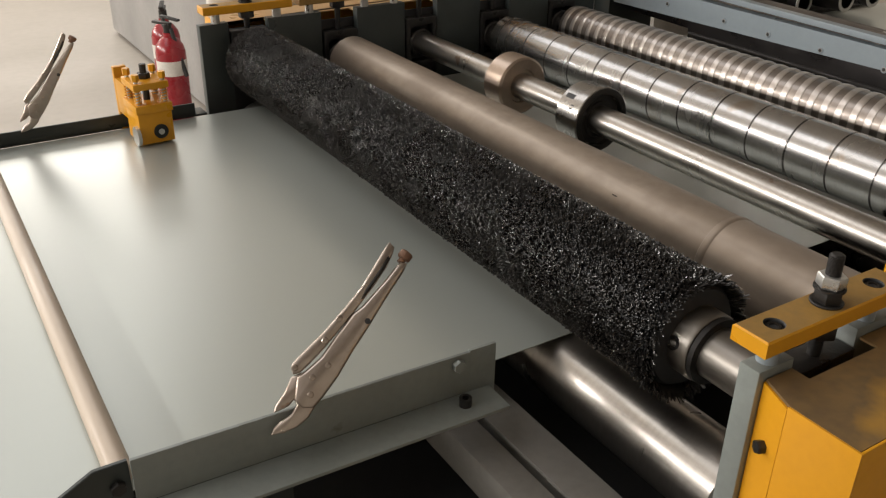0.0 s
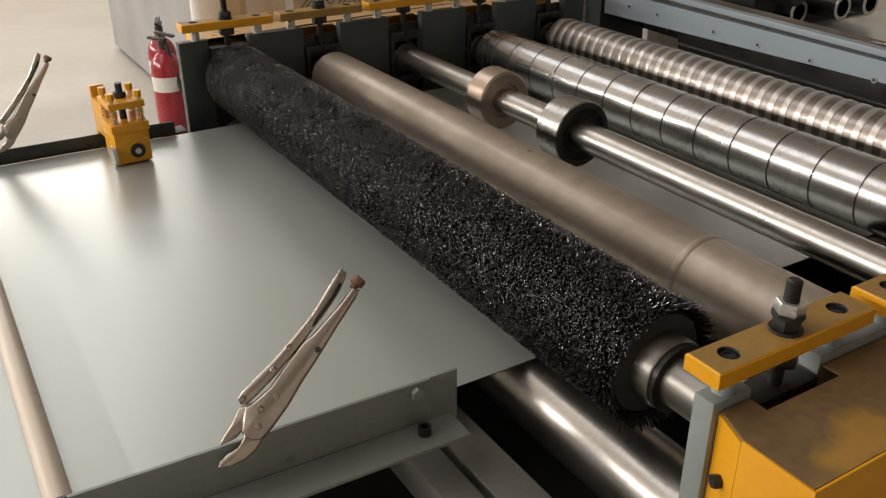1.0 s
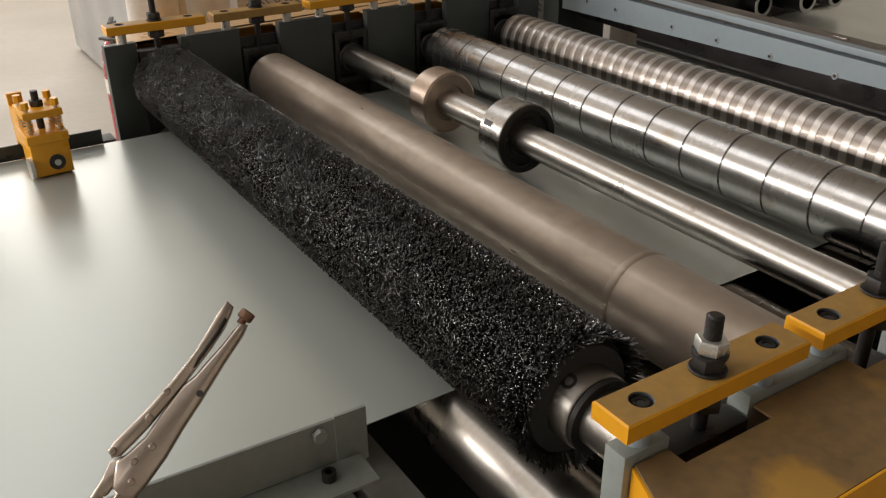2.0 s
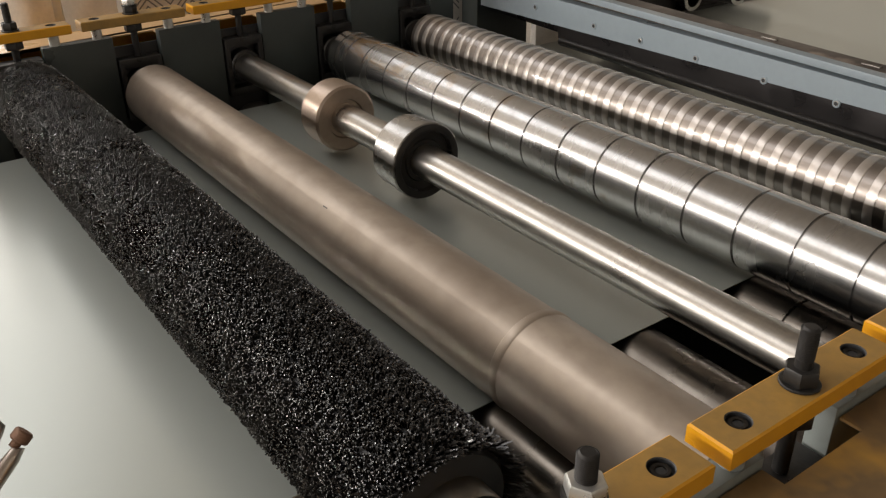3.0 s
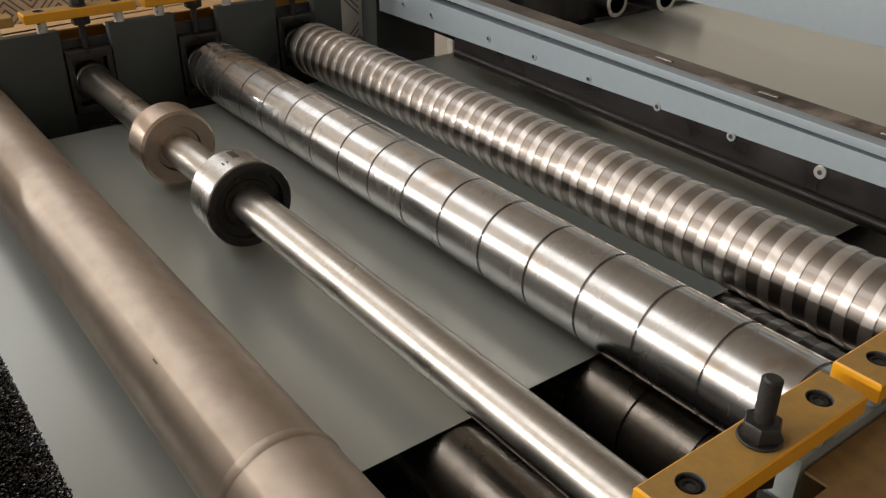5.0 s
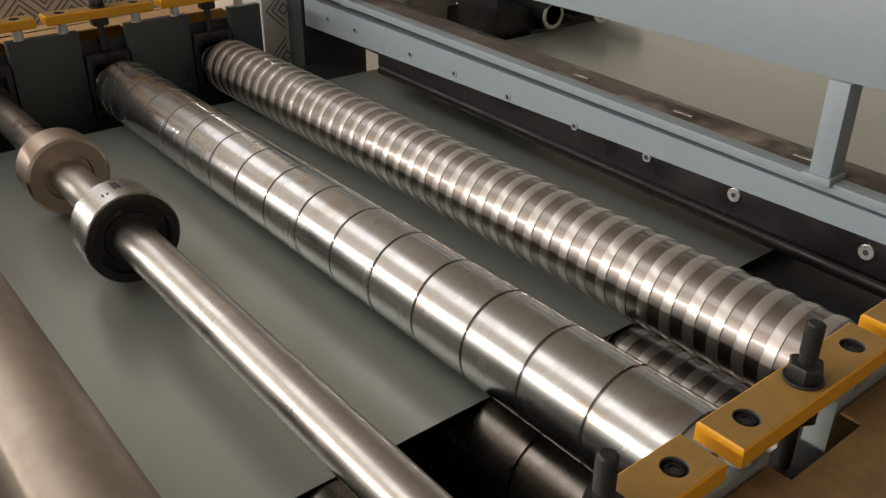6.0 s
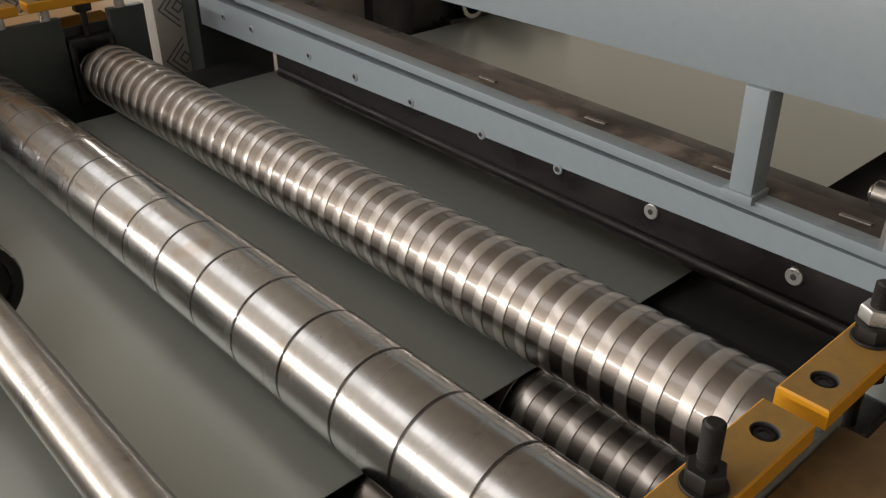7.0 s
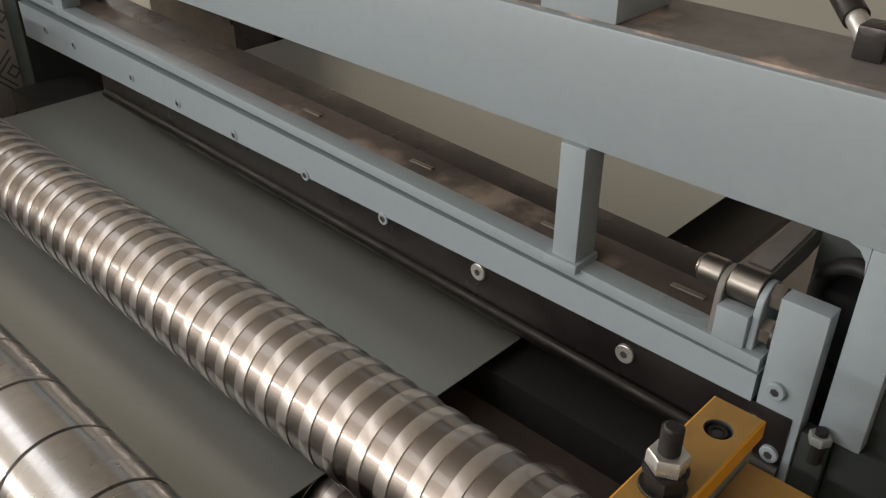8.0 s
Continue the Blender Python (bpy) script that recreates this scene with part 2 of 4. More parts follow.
# ---- the roller line: numbers ----
PITCH, NEAR_Y, FAR_Y = 0.25, 0.0, 1.68
SHEET_Z, SHEET_Y0, SHEET_Y1 = 0.862, 0.375, 1.6
BRUSH_R, BRUSH_Z = 0.082, 0.972
ROLL_Z = 0.94
R_GREY, R_RING, R_GROOVE, R_RIB = 0.066, 0.069, 0.065, 0.0635
R_LOW = 0.06
RUN, T_SLOW, T_STOP = 0.227, 3.3, 3.85          # sheet speed, start of slowing, standstill
PASSED = RUN * (T_SLOW + T_STOP) / 2


def journal(parent, r, y0, y1):
    part("journal", rod((0, y0, 0), (0, y1, 0), r, 32), M_STEEL, parent)


def brush_roller():
    root = thing("brush_roller", "black bristle brush roller on a steel core above the sheet", "roller", pose(0, 0, BRUSH_Z))
    part("core", lathe([(0.158, 0.046), (0.16, 0.066), (0.17, 0.0725), (0.18, 0.0735), (1.605, 0.0735), (1.61, 0.07)], 64), M_BLACK, root)
    part("hub", lathe([(0.128, 0.035), (0.13, 0.044), (0.133, 0.046), (0.178, 0.046), (0.18, 0.044)], 64), M_MACHINED, root, "bare machined steel hub collar")
    part("hub_screw", lathe([(0, 0.0045), (0.0018, 0.0055), (0.0018, 0.0092), (-0.002, 0.0092)], 16, closed=False, m=pose(0, 0.152, 0, 0, -75, 0) @ pose(0, 0, 0.0452) @ UP), M_BLACKSTEEL, root)
    part("collar", lathe([(0.121, 0.034), (0.121, 0.0445), (0.128, 0.0445), (0.128, 0.034)], 48, closed=False), M_BLACKSTEEL, root, "dark seal ring")
    part("journal", rod((0, 0.0, 0), (0, 0.2, 0), 0.034, 48), M_MACHINED, root)
    part("journal", rod((0, 1.62, 0), (0, FAR_Y, 0), 0.034, 48), M_MACHINED, root)
    rng = np.random.default_rng(3)
    n = 100000
    y = rng.uniform(0.16, 1.625, n)
    a = rng.uniform(0, 2 * np.pi, n)
    # bristles stand in small bunches that lean alike
    u, w = a * BRUSH_R * 1000, y * 1000
    tuft_y = np.sin(u / 2.3 + 2.1 * np.sin(w / 4.1)) * np.sin(w / 3.1 + 1.7 * np.sin(u / 5.3))
    tuft_a = np.sin(w / 2.7 + 2.4 * np.sin(u / 4.7)) * np.sin(u / 3.7 + 1.9 * np.sin(w / 6.1))
    lean_y = 0.5 * tuft_y + rng.normal(0, 0.25, n)
    lean_a = 0.15 + 0.5 * tuft_a + rng.normal(0, 0.25, n)
    lean_y -= np.clip((0.2 - y) / 0.04, 0, 1) ** 2 * 1.5
    lean_y += np.clip((y - 1.595) / 0.03, 0, 1) * 0.7
    r0 = 0.071
    length = (BRUSH_R - r0) * (1.1 + 0.05 * np.sin(a * 3 + y * 5) + 0.09 * tuft_y * tuft_a + rng.normal(0, 0.09, n))
    length *= 1 + np.clip((0.19 - y) / 0.03, 0, 1) * (0.5 + 0.6 * (rng.random(n) > 0.9))
    rad = np.stack([np.sin(a), np.zeros(n), np.cos(a)], 1)
    tan = np.stack([np.cos(a), np.zeros(n), -np.sin(a)], 1)
    ax = np.tile([0.0, 1.0, 0.0], (n, 1))
    base = rad * r0 + ax * y[:, None]
    tip = base + length[:, None] * (rad + tan * lean_a[:, None] + ax * lean_y[:, None]) / np.sqrt(1 + lean_a ** 2 + lean_y ** 2)[:, None]
    w = 0.0012
    verts = np.concatenate([base + tan * w, base - tan * w * 0.5 + ax * w, base - tan * w * 0.5 - ax * w,
                            tip + tan * w * 0.9, tip - tan * w * 0.45 + ax * w * 0.9, tip - tan * w * 0.45 - ax * w * 0.9])
    verts[3 * n:] += np.tile(rad, (3, 1)) * rng.normal(0, 0.3 * w, 3 * n)[:, None]
    k = np.arange(n)
    quads = [np.stack([k + i * n, k + j * n, k + (j + 3) * n, k + (i + 3) * n], 1) for i, j in ((0, 1), (1, 2), (2, 0))]
    tops = np.stack([k + 3 * n, k + 4 * n, k + 5 * n], 1)
    me = bpy.data.meshes.new("bristles")
    me.from_pydata(verts.tolist(), [], np.concatenate(quads).tolist() + tops.tolist())
    me.materials.append(M_BRISTLE)
    ob = new("bristles", me)
    ob.parent = root
    tagged(ob, "dense glossy black plastic bristles", kind="stuff")
    return root


def grey_roller():
    root = thing("pinch_roller", "dull grey-brown steel pinch roller with a weld seam", "roller", pose(PITCH + 0.002, 0, ROLL_Z))
    r = R_GREY
    part("barrel", lathe([(0.05, r - 0.006), (0.054, r), (0.32, r), (0.326, r - 0.0012), (0.332, r), (1.605, r), (1.61, r - 0.006)], 96), M_GREYROLL, root)
    part("weld_seam", lathe([(0.3175, r - 0.001), (0.321, r + 0.0013), (0.327, r + 0.0017), (0.3315, r + 0.0013), (0.334, r - 0.001)], 96, closed=False), M_GREYROLL, root, "ground weld bead round the barrel")
    for deg, y in ((-38, 0.522), (35, 1.1), (-150, 0.75)):
        mark = box(-0.001, 0.001, y, y + 0.012, r - 0.001, r + 0.0002)
        bmesh.ops.transform(mark, matrix=pose(0, 0, 0, 0, math.degrees(PASSED / r) + deg, 0), verts=mark.verts)
        part("scratch", mark, M_BLACKSTEEL, root, "short dark scratch")
    journal(root, 0.03, 0.0, 0.06)
    journal(root, 0.03, 1.6, FAR_Y)
    return root


def ring_shaft():
    root = thing("ring_shaft", "bright steel shaft with a bronze ring and a steel ring", "shaft", pose(2 * PITCH, 0, ROLL_Z + 0.006))
    part("shaft", rod((0, 0.0, 0), (0, FAR_Y, 0), 0.031, 64), M_SHAFT, root)
    r = R_RING
    part("ring", lathe([(1.193, 0.031), (1.193, 0.039), (1.187, 0.041), (1.187, r - 0.005), (1.191, r), (1.252, r), (1.257, r - 0.004), (1.257, 0.031)], 72, closed=False), M_BRONZE, root, "brown bronze ring")
    steel = part("ring", lathe([(0.912, r * 0.8), (0.902, r * 0.82), (0.902, r + 0.001), (0.904, r + 0.003), (0.924, r + 0.003), (0.926, r), (0.974, r), (0.978, r - 0.004), (0.978, 0.031)], 72, closed=False), M_RINGSTEEL, root, "bright turned steel ring with a recessed dark face")
    part("face_disc", lathe([(0.909, 0.0312), (0.909, 0.039), (0.912, 0.041), (0.912, r * 0.81)], 72, closed=False), M_BLACKSTEEL, steel, "dark recessed end disc")
    part("rim", lathe([(0.9015, r * 0.82), (0.9005, r * 0.84), (0.9005, r * 0.99), (0.9015, r + 0.0008)], 72, closed=False), M_BLACKSTEEL, steel, "dark oiled rim")
    slot = box(-0.006, 0.006, 0.938, 0.966, r - 0.006, r + 0.0003, 0.002)
    bmesh.ops.transform(slot, matrix=pose(0, 0, 0, 0, -45, 0), verts=slot.verts)
    part("slot", slot, M_BLACK, steel, "dark keyway slot")
    at_rest = math.degrees(PASSED / r)
    for deg, y in ((-20, 0.93), (-14, 0.927)):
        tick = box(-0.0015, 0.0015, y, y + 0.009, r - 0.004, r + 0.0003)
        bmesh.ops.transform(tick, matrix=pose(0, 0, 0, 0, at_rest + deg, 0), verts=tick.verts)
        part("pin_hole", tick, M_BLACK, steel)
    hole = rod((0, 0.908, 0.046), (0, 0.913, 0.046), 0.0045, 16)
    bmesh.ops.transform(hole, matrix=pose(0, 0, 0, 0, at_rest - 18, 0), verts=hole.verts)
    part("grub_screw", hole, M_BLACK, steel)
    return root


def grooved_roller(name, z, r, ys, x, label, mt):
    root = thing(name, label, "roller", pose(x, 0, z), "grooved rollers")
    prof = [(0.055, r - 0.004), (0.058, r)]
    for y in ys:
        prof += [(y - 0.0024, r), (y - 0.0016, r - 0.0035), (y + 0.0016, r - 0.0035), (y + 0.0024, r)]
    prof += [(1.607, r), (1.61, r - 0.004)]
    part("barrel", lathe(prof, 96), mt, root)
    journal(root, 0.03, 0.0, 0.06)
    journal(root, 0.03, 1.6, FAR_Y)
    return root


def ribbed_roller(name, z, r, x, label, shift=0.0):
    root = thing(name, label, "roller", pose(x, 0, z), "ribbed rollers")
    d = 0.0018
    prof = [(0.055, r - d - 0.003), (0.058, r - d)]
    for k in range(42):
        y = 0.0985 + shift + k * 0.0364          # middle of a land
        prof += [(y - 0.0088, r - d), (y - 0.0078, r - 0.0006), (y - 0.004, r - 0.0001), (y, r), (y + 0.004, r - 0.0001), (y + 0.0078, r - 0.0006), (y + 0.0088, r - d)]
    prof += [(1.612, r - d), (1.615, r - d - 0.003)]
    bm = lathe(prof, 96)
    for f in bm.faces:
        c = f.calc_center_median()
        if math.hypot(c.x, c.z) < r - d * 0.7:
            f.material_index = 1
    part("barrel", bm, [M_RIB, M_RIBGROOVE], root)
    journal(root, 0.03, 0.0, 0.06)
    journal(root, 0.03, 1.6, FAR_Y)
    return root


def plain_lower(x, r, mt):
    root = thing("support_roller", "polished steel support roller under the sheet", "roller", pose(x, 0, SHEET_Z - 0.003 - r), "support rollers")
    part("barrel", lathe([(0.05, r - 0.003), (0.053, r), (1.65, r), (1.653, r - 0.003)], 72), mt, root)
    journal(root, 0.025, 0.0, 0.06)
    journal(root, 0.025, 1.64, FAR_Y)
    return root


GROOVES = [0.0895 + 0.0974 * k for k in range(15)] + [1.53, 1.575]
brush = brush_roller()
pinch = grey_roller()
rings = ring_shaft()
groove = grooved_roller("grooved_roller", ROLL_Z - 0.002, R_GROOVE, GROOVES, 3 * PITCH + 0.009, "polished steel roller with narrow turned grooves", M_STEEL)
rib = ribbed_roller("ribbed_roller", ROLL_Z + 0.0045, R_RIB, 4 * PITCH + 0.01, "worn steel roller with broad turned ribs")
low_plain = [plain_lower(0.0, R_LOW, M_SHAFT), plain_lower(PITCH, R_LOW, M_SHADEROLL), plain_lower(2 * PITCH, R_LOW, M_SHADEROLL)]
low_groove = grooved_roller("grooved_roller", SHEET_Z - 0.003 - R_LOW, R_LOW, GROOVES, 3 * PITCH, "dull lower steel roller with narrow turned grooves, shade put into its colour", M_SHADEROLL)
low_rib = ribbed_roller("ribbed_roller", SHEET_Z - 0.003 - R_LOW, R_LOW, 4 * PITCH, "lower steel roller with broad ribs in shade")

# ---- the sheet ----
sheet = thing("steel_sheet", "grey-green coated steel sheet running flat between the rollers", "sheet metal", pose(0, 0, SHEET_Z))
part("sheet_body", box(-3.2, 4.2, SHEET_Y0, SHEET_Y1, -0.0012, 0.0), M_SHEET, sheet)


# ---- side frames with slots ----
def side_frame(y, mt, label, x0=-0.105):
    root = thing("side_frame", label, "machine frame", pose(0, y, 0))
    t = 0.0125
    edges = [x0] + [k * PITCH + s * 0.052 for k in range(5) for s in (-1, 1)] + [1.13]
    for k in range(6):
        part("upright", box(edges[2 * k], edges[2 * k + 1], -t, t, 0.78, 1.062, 0.0015), mt, root)
    # black plates added behind the far slots, shade where the guard would show
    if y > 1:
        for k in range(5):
            part("slot_shade", box(k * PITCH - 0.07, k * PITCH + 0.07, t + 0.0005, t + 0.004, 0.77, 1.035), M_BLACK, root)
    part("base_plate", box(x0, 1.13, -t, t, 0.0, 0.7795, 0.002), mt, root)
    return root


side_frame(NEAR_Y, M_GREYPAINT, "grey-green painted slotted side frame of the roller line")
side_frame(FAR_Y, M_GREEN, "green-grey painted slotted side frame of the roller line, its unlit face darkened in colour", -0.125)


def bearing_block(x, y, z, r):
    root = thing("bearing_block", "dark greasy sliding bearing block in the frame slot", "bearing", pose(x, y, z), "bearing blocks")
    part("block", lathe([(-0.02, r * 0.6), (-0.02, r + 0.006), (-0.017, r + 0.009), (0.017, r + 0.009), (0.02, r + 0.006), (0.02, r * 0.6)], 32, closed=False), M_BLACKSTEEL, root)
    bm = bmesh.new()
    for s in (-1, 1):
        box_into(bm, s * 0.042 - 0.006, s * 0.042 + 0.006, -0.018, 0.018, -0.055, 0.062, 0.002)
    box_into(bm, -0.0475, 0.0475, -0.0179, 0.0179, 0.05, 0.07, 0.002)
    box_into(bm, -0.0475, 0.0475, -0.0179, 0.0179, -0.07, -0.05, 0.002)
    part("yoke", bm, M_BLACKSTEEL, root)
    return root


for k in range(5):
    for y in (NEAR_Y, FAR_Y):
        z = (BRUSH_Z, ROLL_Z, ROLL_Z + 0.006, ROLL_Z - 0.002, ROLL_Z + 0.0045)[k]
        bearing_block(k * PITCH, y, z, 0.034 if k in (0,) else 0.03)


def drilled_bar(half, hy, z0, z1, xs, r, depth, c=0.0018):
    """A flat bar with chamfered edges and round counterbores in its top; materials: sides, top, bores."""
    bm = bmesh.new()

    def loop(dx, z):
        return [bm.verts.new((sx * (half - dx), sy * (hy - dx), z)) for sx, sy in ((-1, -1), (1, -1), (1, 1), (-1, 1))]

    rings = [loop(c, z0), loop(0, z0 + c), loop(0, z1 - c), loop(c, z1)]
    for lo, hi in zip(rings, rings[1:]):
        for i in range(4):
            bm.faces.new((lo[i], lo[(i + 1) % 4], hi[(i + 1) % 4], hi[i]))
    bm.faces.new(list(reversed(rings[0])))
    seg = 28
    edges = [bm.edges.get((rings[3][i], rings[3][(i + 1) % 4])) for i in range(4)]
    for x in xs:
        levels = []
        for rr, z in ((r + 0.0008, z1), (r, z1 - 0.0008), (r, z1 - depth)):
            levels.append([bm.verts.new((x + rr * math.cos(2 * math.pi * i / seg), rr * math.sin(2 * math.pi * i / seg), z)) for i in range(seg)])
        for a, b in zip(levels, levels[1:]):
            for i in range(seg):
                bm.faces.new((a[i], b[i], b[(i + 1) % seg], a[(i + 1) % seg])).material_index = 2
        bm.faces.new(levels[2]).material_index = 2
        edges += [bm.edges.get((levels[0][i], levels[0][(i + 1) % seg])) for i in range(seg)]
    for f in bmesh.ops.triangle_fill(bm, edges=edges, use_beauty=True)["geom"]:
        if isinstance(f, bmesh.types.BMFace):
            f.material_index = 1
    bmesh.ops.recalc_face_normals(bm, faces=bm.faces)
    return bm


def crossbar(k, y, locknut, worn):
    """Yellow bar over a slot, with its two socket screws, spacers and the adjusting screw."""
    top, half = 1.1056, 0.115
    root = thing("crossbar", "yellow painted steel crossbar with worn dusty top" if not worn else "olive grimy steel crossbar with worn paint", "crossbar", pose(k * PITCH, y, 0), "crossbars")
    part("bar", drilled_bar(half, 0.022, top - 0.02, top, (-0.08, 0.08), 0.0105, 0.006), [M_DUSTY if worn else M_YELLOW, M_DUSTY, M_BLACK], root)
    for s in (-1, 1):
        x = s * 0.08
        head = part("socket_screw", lathe([(-0.0105, 0.0044), (-0.0025, 0.0046), (-0.0022, 0.0052), (-0.0022, 0.0076), (-0.0032, 0.0084), (-0.006, 0.0084)], 24, closed=False, m=pose(x, 0, top) @ UP), M_SCREWHEAD, root)
        part("hex_socket", rod((x, 0, top - 0.0058), (x, 0, top - 0.0036), 0.0047, 6), M_BLACK, head)
        part("spacer", rod((x, 0, 1.055), (x, 0, top - 0.02), 0.011, 20), M_BLUE if y < 1 else M_ZINC, root)
    screw = part("adjusting_screw", rod((0, 0, 1.01), (0, 0, top + 0.057), 0.0074, 24, 0.002), M_BLACKSTEEL, root)
    bm = bmesh.new()
    for i in range(19):
        z = top + 0.026 + i * 0.0016
        join(bm, lathe([(z, 0.0074), (z + 0.0004, 0.008), (z + 0.0008, 0.0074)], 20, closed=False, m=UP @ pose(0, 0, 0)))
    part("thread", bm, M_BLACKSTEEL, screw)
    part("nut", hexnut((0, 0, top + 0.003), (0, 0, 1), 0.0155, 0.015), M_BLACKSTEEL, screw)
    part("flange_washer", rod((0, 0, top + 0.0002), (0, 0, top + 0.003), 0.0175, 28, 0.0008), M_BLACKSTEEL, screw)
    if locknut:
        part("washer", rod((0, 0, top + 0.017), (0, 0, top + 0.0195), 0.0165, 24), M_BLACKSTEEL, screw)
        part("locknut", hexnut((0, 0, top + 0.0195), (0.06, 0, 1), 0.0152, 0.0135), M_ZINC, screw, "bright zinc-plated locknut")
    part("lower_nut", hexnut((0, 0, top - 0.038), (0, 0, 1), 0.0195, 0.017), M_BLACKSTEEL, screw)
    return root


for k in range(5):
    crossbar(k, NEAR_Y, k in (0, 4), False)
    crossbar(k, FAR_Y, k == 1, k == 1)


# ---- yellow guard along the near side frame ----
def guard(base, sign, x0, x1, label, top_mt, top_label):
    """Sheet-steel guard along the outside of a side frame; sign: which way is outside."""
    root = thing("chain_guard", label, "guard", pose(0, base, 0))
    z = 1.052

    def strip(xa, xb, ya, yb, za, zb, bevel=0.0):
        return box(xa, xb, min(sign * ya, sign * yb), max(sign * ya, sign * yb), za, zb, bevel)

    out = [(x0 + 0.016, 0.0145)]
    for k in range(5):
        xa, xb = k * PITCH - 0.056, k * PITCH + 0.056
        out += [(xa, 0.0145), (xa, 0.036), (xb, 0.036), (xb, 0.0145)] if xa > x0 + 0.01 else [(x0, 0.036), (xb, 0.036), (xb, 0.0145)]
    out += [(x1, 0.0145), (x1, 0.132), (x0, 0.132), (x0, 0.055)]
    out = [p for i, p in enumerate(out) if p != out[i - 1]]
    if out[0] == (x0, 0.0145) and out[1] == (x0, 0.036):
        out = out[1:]
    part("top_panel", prism([(a, sign * b) for a, b in out], z - 0.003, z), top_mt, root, top_label)
    part("end_panel", strip(x0 - 0.003, x0, 0.0552, 0.1355, 0.3, z - 0.0002, 0.0008), M_YELLOW, root, "bright yellow end panel")
    part("side_panel", strip(x0, x1, 0.1325, 0.1355, 0.3, z - 0.0002, 0.0008), M_YELLOW, root)
    out = [(x0 - 0.003, 0.055), (x0 + 0.0135, 0.0135), (x0 + 0.0162, 0.0135), (x0, 0.055)]
    fl = prism([(a, sign * b) for a, b in out], 0.3, z - 0.0032)
    part("flange", fl, M_YELLOW, root)
    part("flange_screw", hexnut((x0 + 0.0055, sign * 0.034, 0.985), (-1, -0.4 * sign, 0), 0.0075, 0.009), M_BLACKSTEEL, root)
    return root


guard(NEAR_Y, -1, -0.11, 1.12, "yellow sheet-steel guard with a brown dusty top", M_BROWNDUST, "top panel brown with oily dust")
guard(FAR_Y + 0.005, 1, -0.06, 1.12, "yellow sheet-steel guard behind the far side frame", M_LITTOP, "dusty top panel, window light put into its tan colour")


# ---- entry table: guide rails, hold-down pipe, tubes ----
def guide_rail(name, y, s, x0, x1, mt, label, top):
    root = thing(name, label, "guide rail")
    bm = box(x0, x1, y - 0.0025, y + 0.0025, 0.862, top, 0.0008)
    part("web", bm, mt, root)
    part("flange", box(x0, x1 + 0.03, min(y - s * 0.0027, y - s * 0.055), max(y - s * 0.0027, y - s * 0.055), 0.857, 0.862, 0.0008), mt, root)
    return root


near_rail = guide_rail("guide_rail", 0.0, 1, -0.433, 0.0, M_GREYPAINT, "grey-green painted angle-iron guide rail with burred edge", 0.924)
near_rail.matrix_basis = pose(-0.215, 0.336, 0, 0, 0, -2.1)
part("end_plate", box(0.002, 0.043, 0.003, 0.008, 0.845, 0.922, 0.0008), M_GREYPAINT, near_rail)
part("rail_bolt", hexnut((-0.021, -0.004, 0.912), (0, -1, 0), 0.009, 0.008), M_GREYPAINT, near_rail, "painted-over bolt")
part("rail_screw", lathe([(0, 0.0085), (0.012, 0.0085), (0.012, 0.005), (0.006, 0.005)], 20, closed=False, m=pose(-0.021, -0.026, 0.862) @ UP), M_BLACKSTEEL, near_rail)
rng = random.Random(5)
for k in range(7):
    u = -0.38 + 0.055 * k + rng.uniform(-0.015, 0.015)
    part("burr", box(u, u + rng.uniform(0.003, 0.016), -0.0032, 0.0005, 0.9235, 0.9235 + rng.uniform(0.0006, 0.0016)), M_GREYPAINT, near_rail, "bent burr on the edge")
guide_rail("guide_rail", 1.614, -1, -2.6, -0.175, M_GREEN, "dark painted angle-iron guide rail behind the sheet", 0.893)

pipe = thing("hold_down_pipe", "beige round pipe lying across the sheet", "pipe", pose(-0.655, 0, SHEET_Z + 0.016))
part("tube", rod((0, 0.385, 0), (0, 1.6, 0), 0.0155, 32, 0.002), M_PIPE, pipe)

bracket = thing("pipe_bracket", "dark painted steel bracket with a bolt beside the pipe", "bracket")
b2 = prism([(-0.80, 0.70), (-0.648, 0.70), (-0.648, 0.912), (-0.685, 0.912), (-0.735, 0.885), (-0.80, 0.862)], 0.0, 0.006, 0.0008)
bmesh.ops.transform(b2, matrix=pose(0, 0.372, 0, 90, 0, 0), verts=b2.verts)
part("plate", b2, M_GREEN, bracket)
part("bolt", hexnut((-0.663, 0.3655, 0.882), (0, -1, 0), 0.009, 0.008), M_BLACKSTEEL, bracket)

for x, w in ((-0.243, 0.047), (-0.183, 0.058)):
    tb = thing("support_tube", "grey painted square steel tube of the table frame", "steel tube", group="table tubes")
    part("tube", box(x, x + w, -0.35, 1.66, 0.742, 0.80, 0.003), M_FRAMETUBE, tb)
    part("end_cap", box(x + 0.002, x + w - 0.002, -0.354, -0.3502, 0.744, 0.798, 0.001), M_RUBBER, tb, "black plastic end cap")
for y in (0.42, 1.55):
    tb = thing("table_beam", "dark steel beam under the entry table", "steel beam", group="table beams")
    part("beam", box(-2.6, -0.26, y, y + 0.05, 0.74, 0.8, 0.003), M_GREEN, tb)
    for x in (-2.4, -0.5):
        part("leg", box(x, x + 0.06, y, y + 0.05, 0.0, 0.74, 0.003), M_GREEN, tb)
# unseen pan, added in black so the space under the rollers stays dark
part_tray = thing("dark_pan", "black pan added under the rollers for the dark interior", "tray")
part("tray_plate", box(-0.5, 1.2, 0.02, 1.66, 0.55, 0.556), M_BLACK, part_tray)
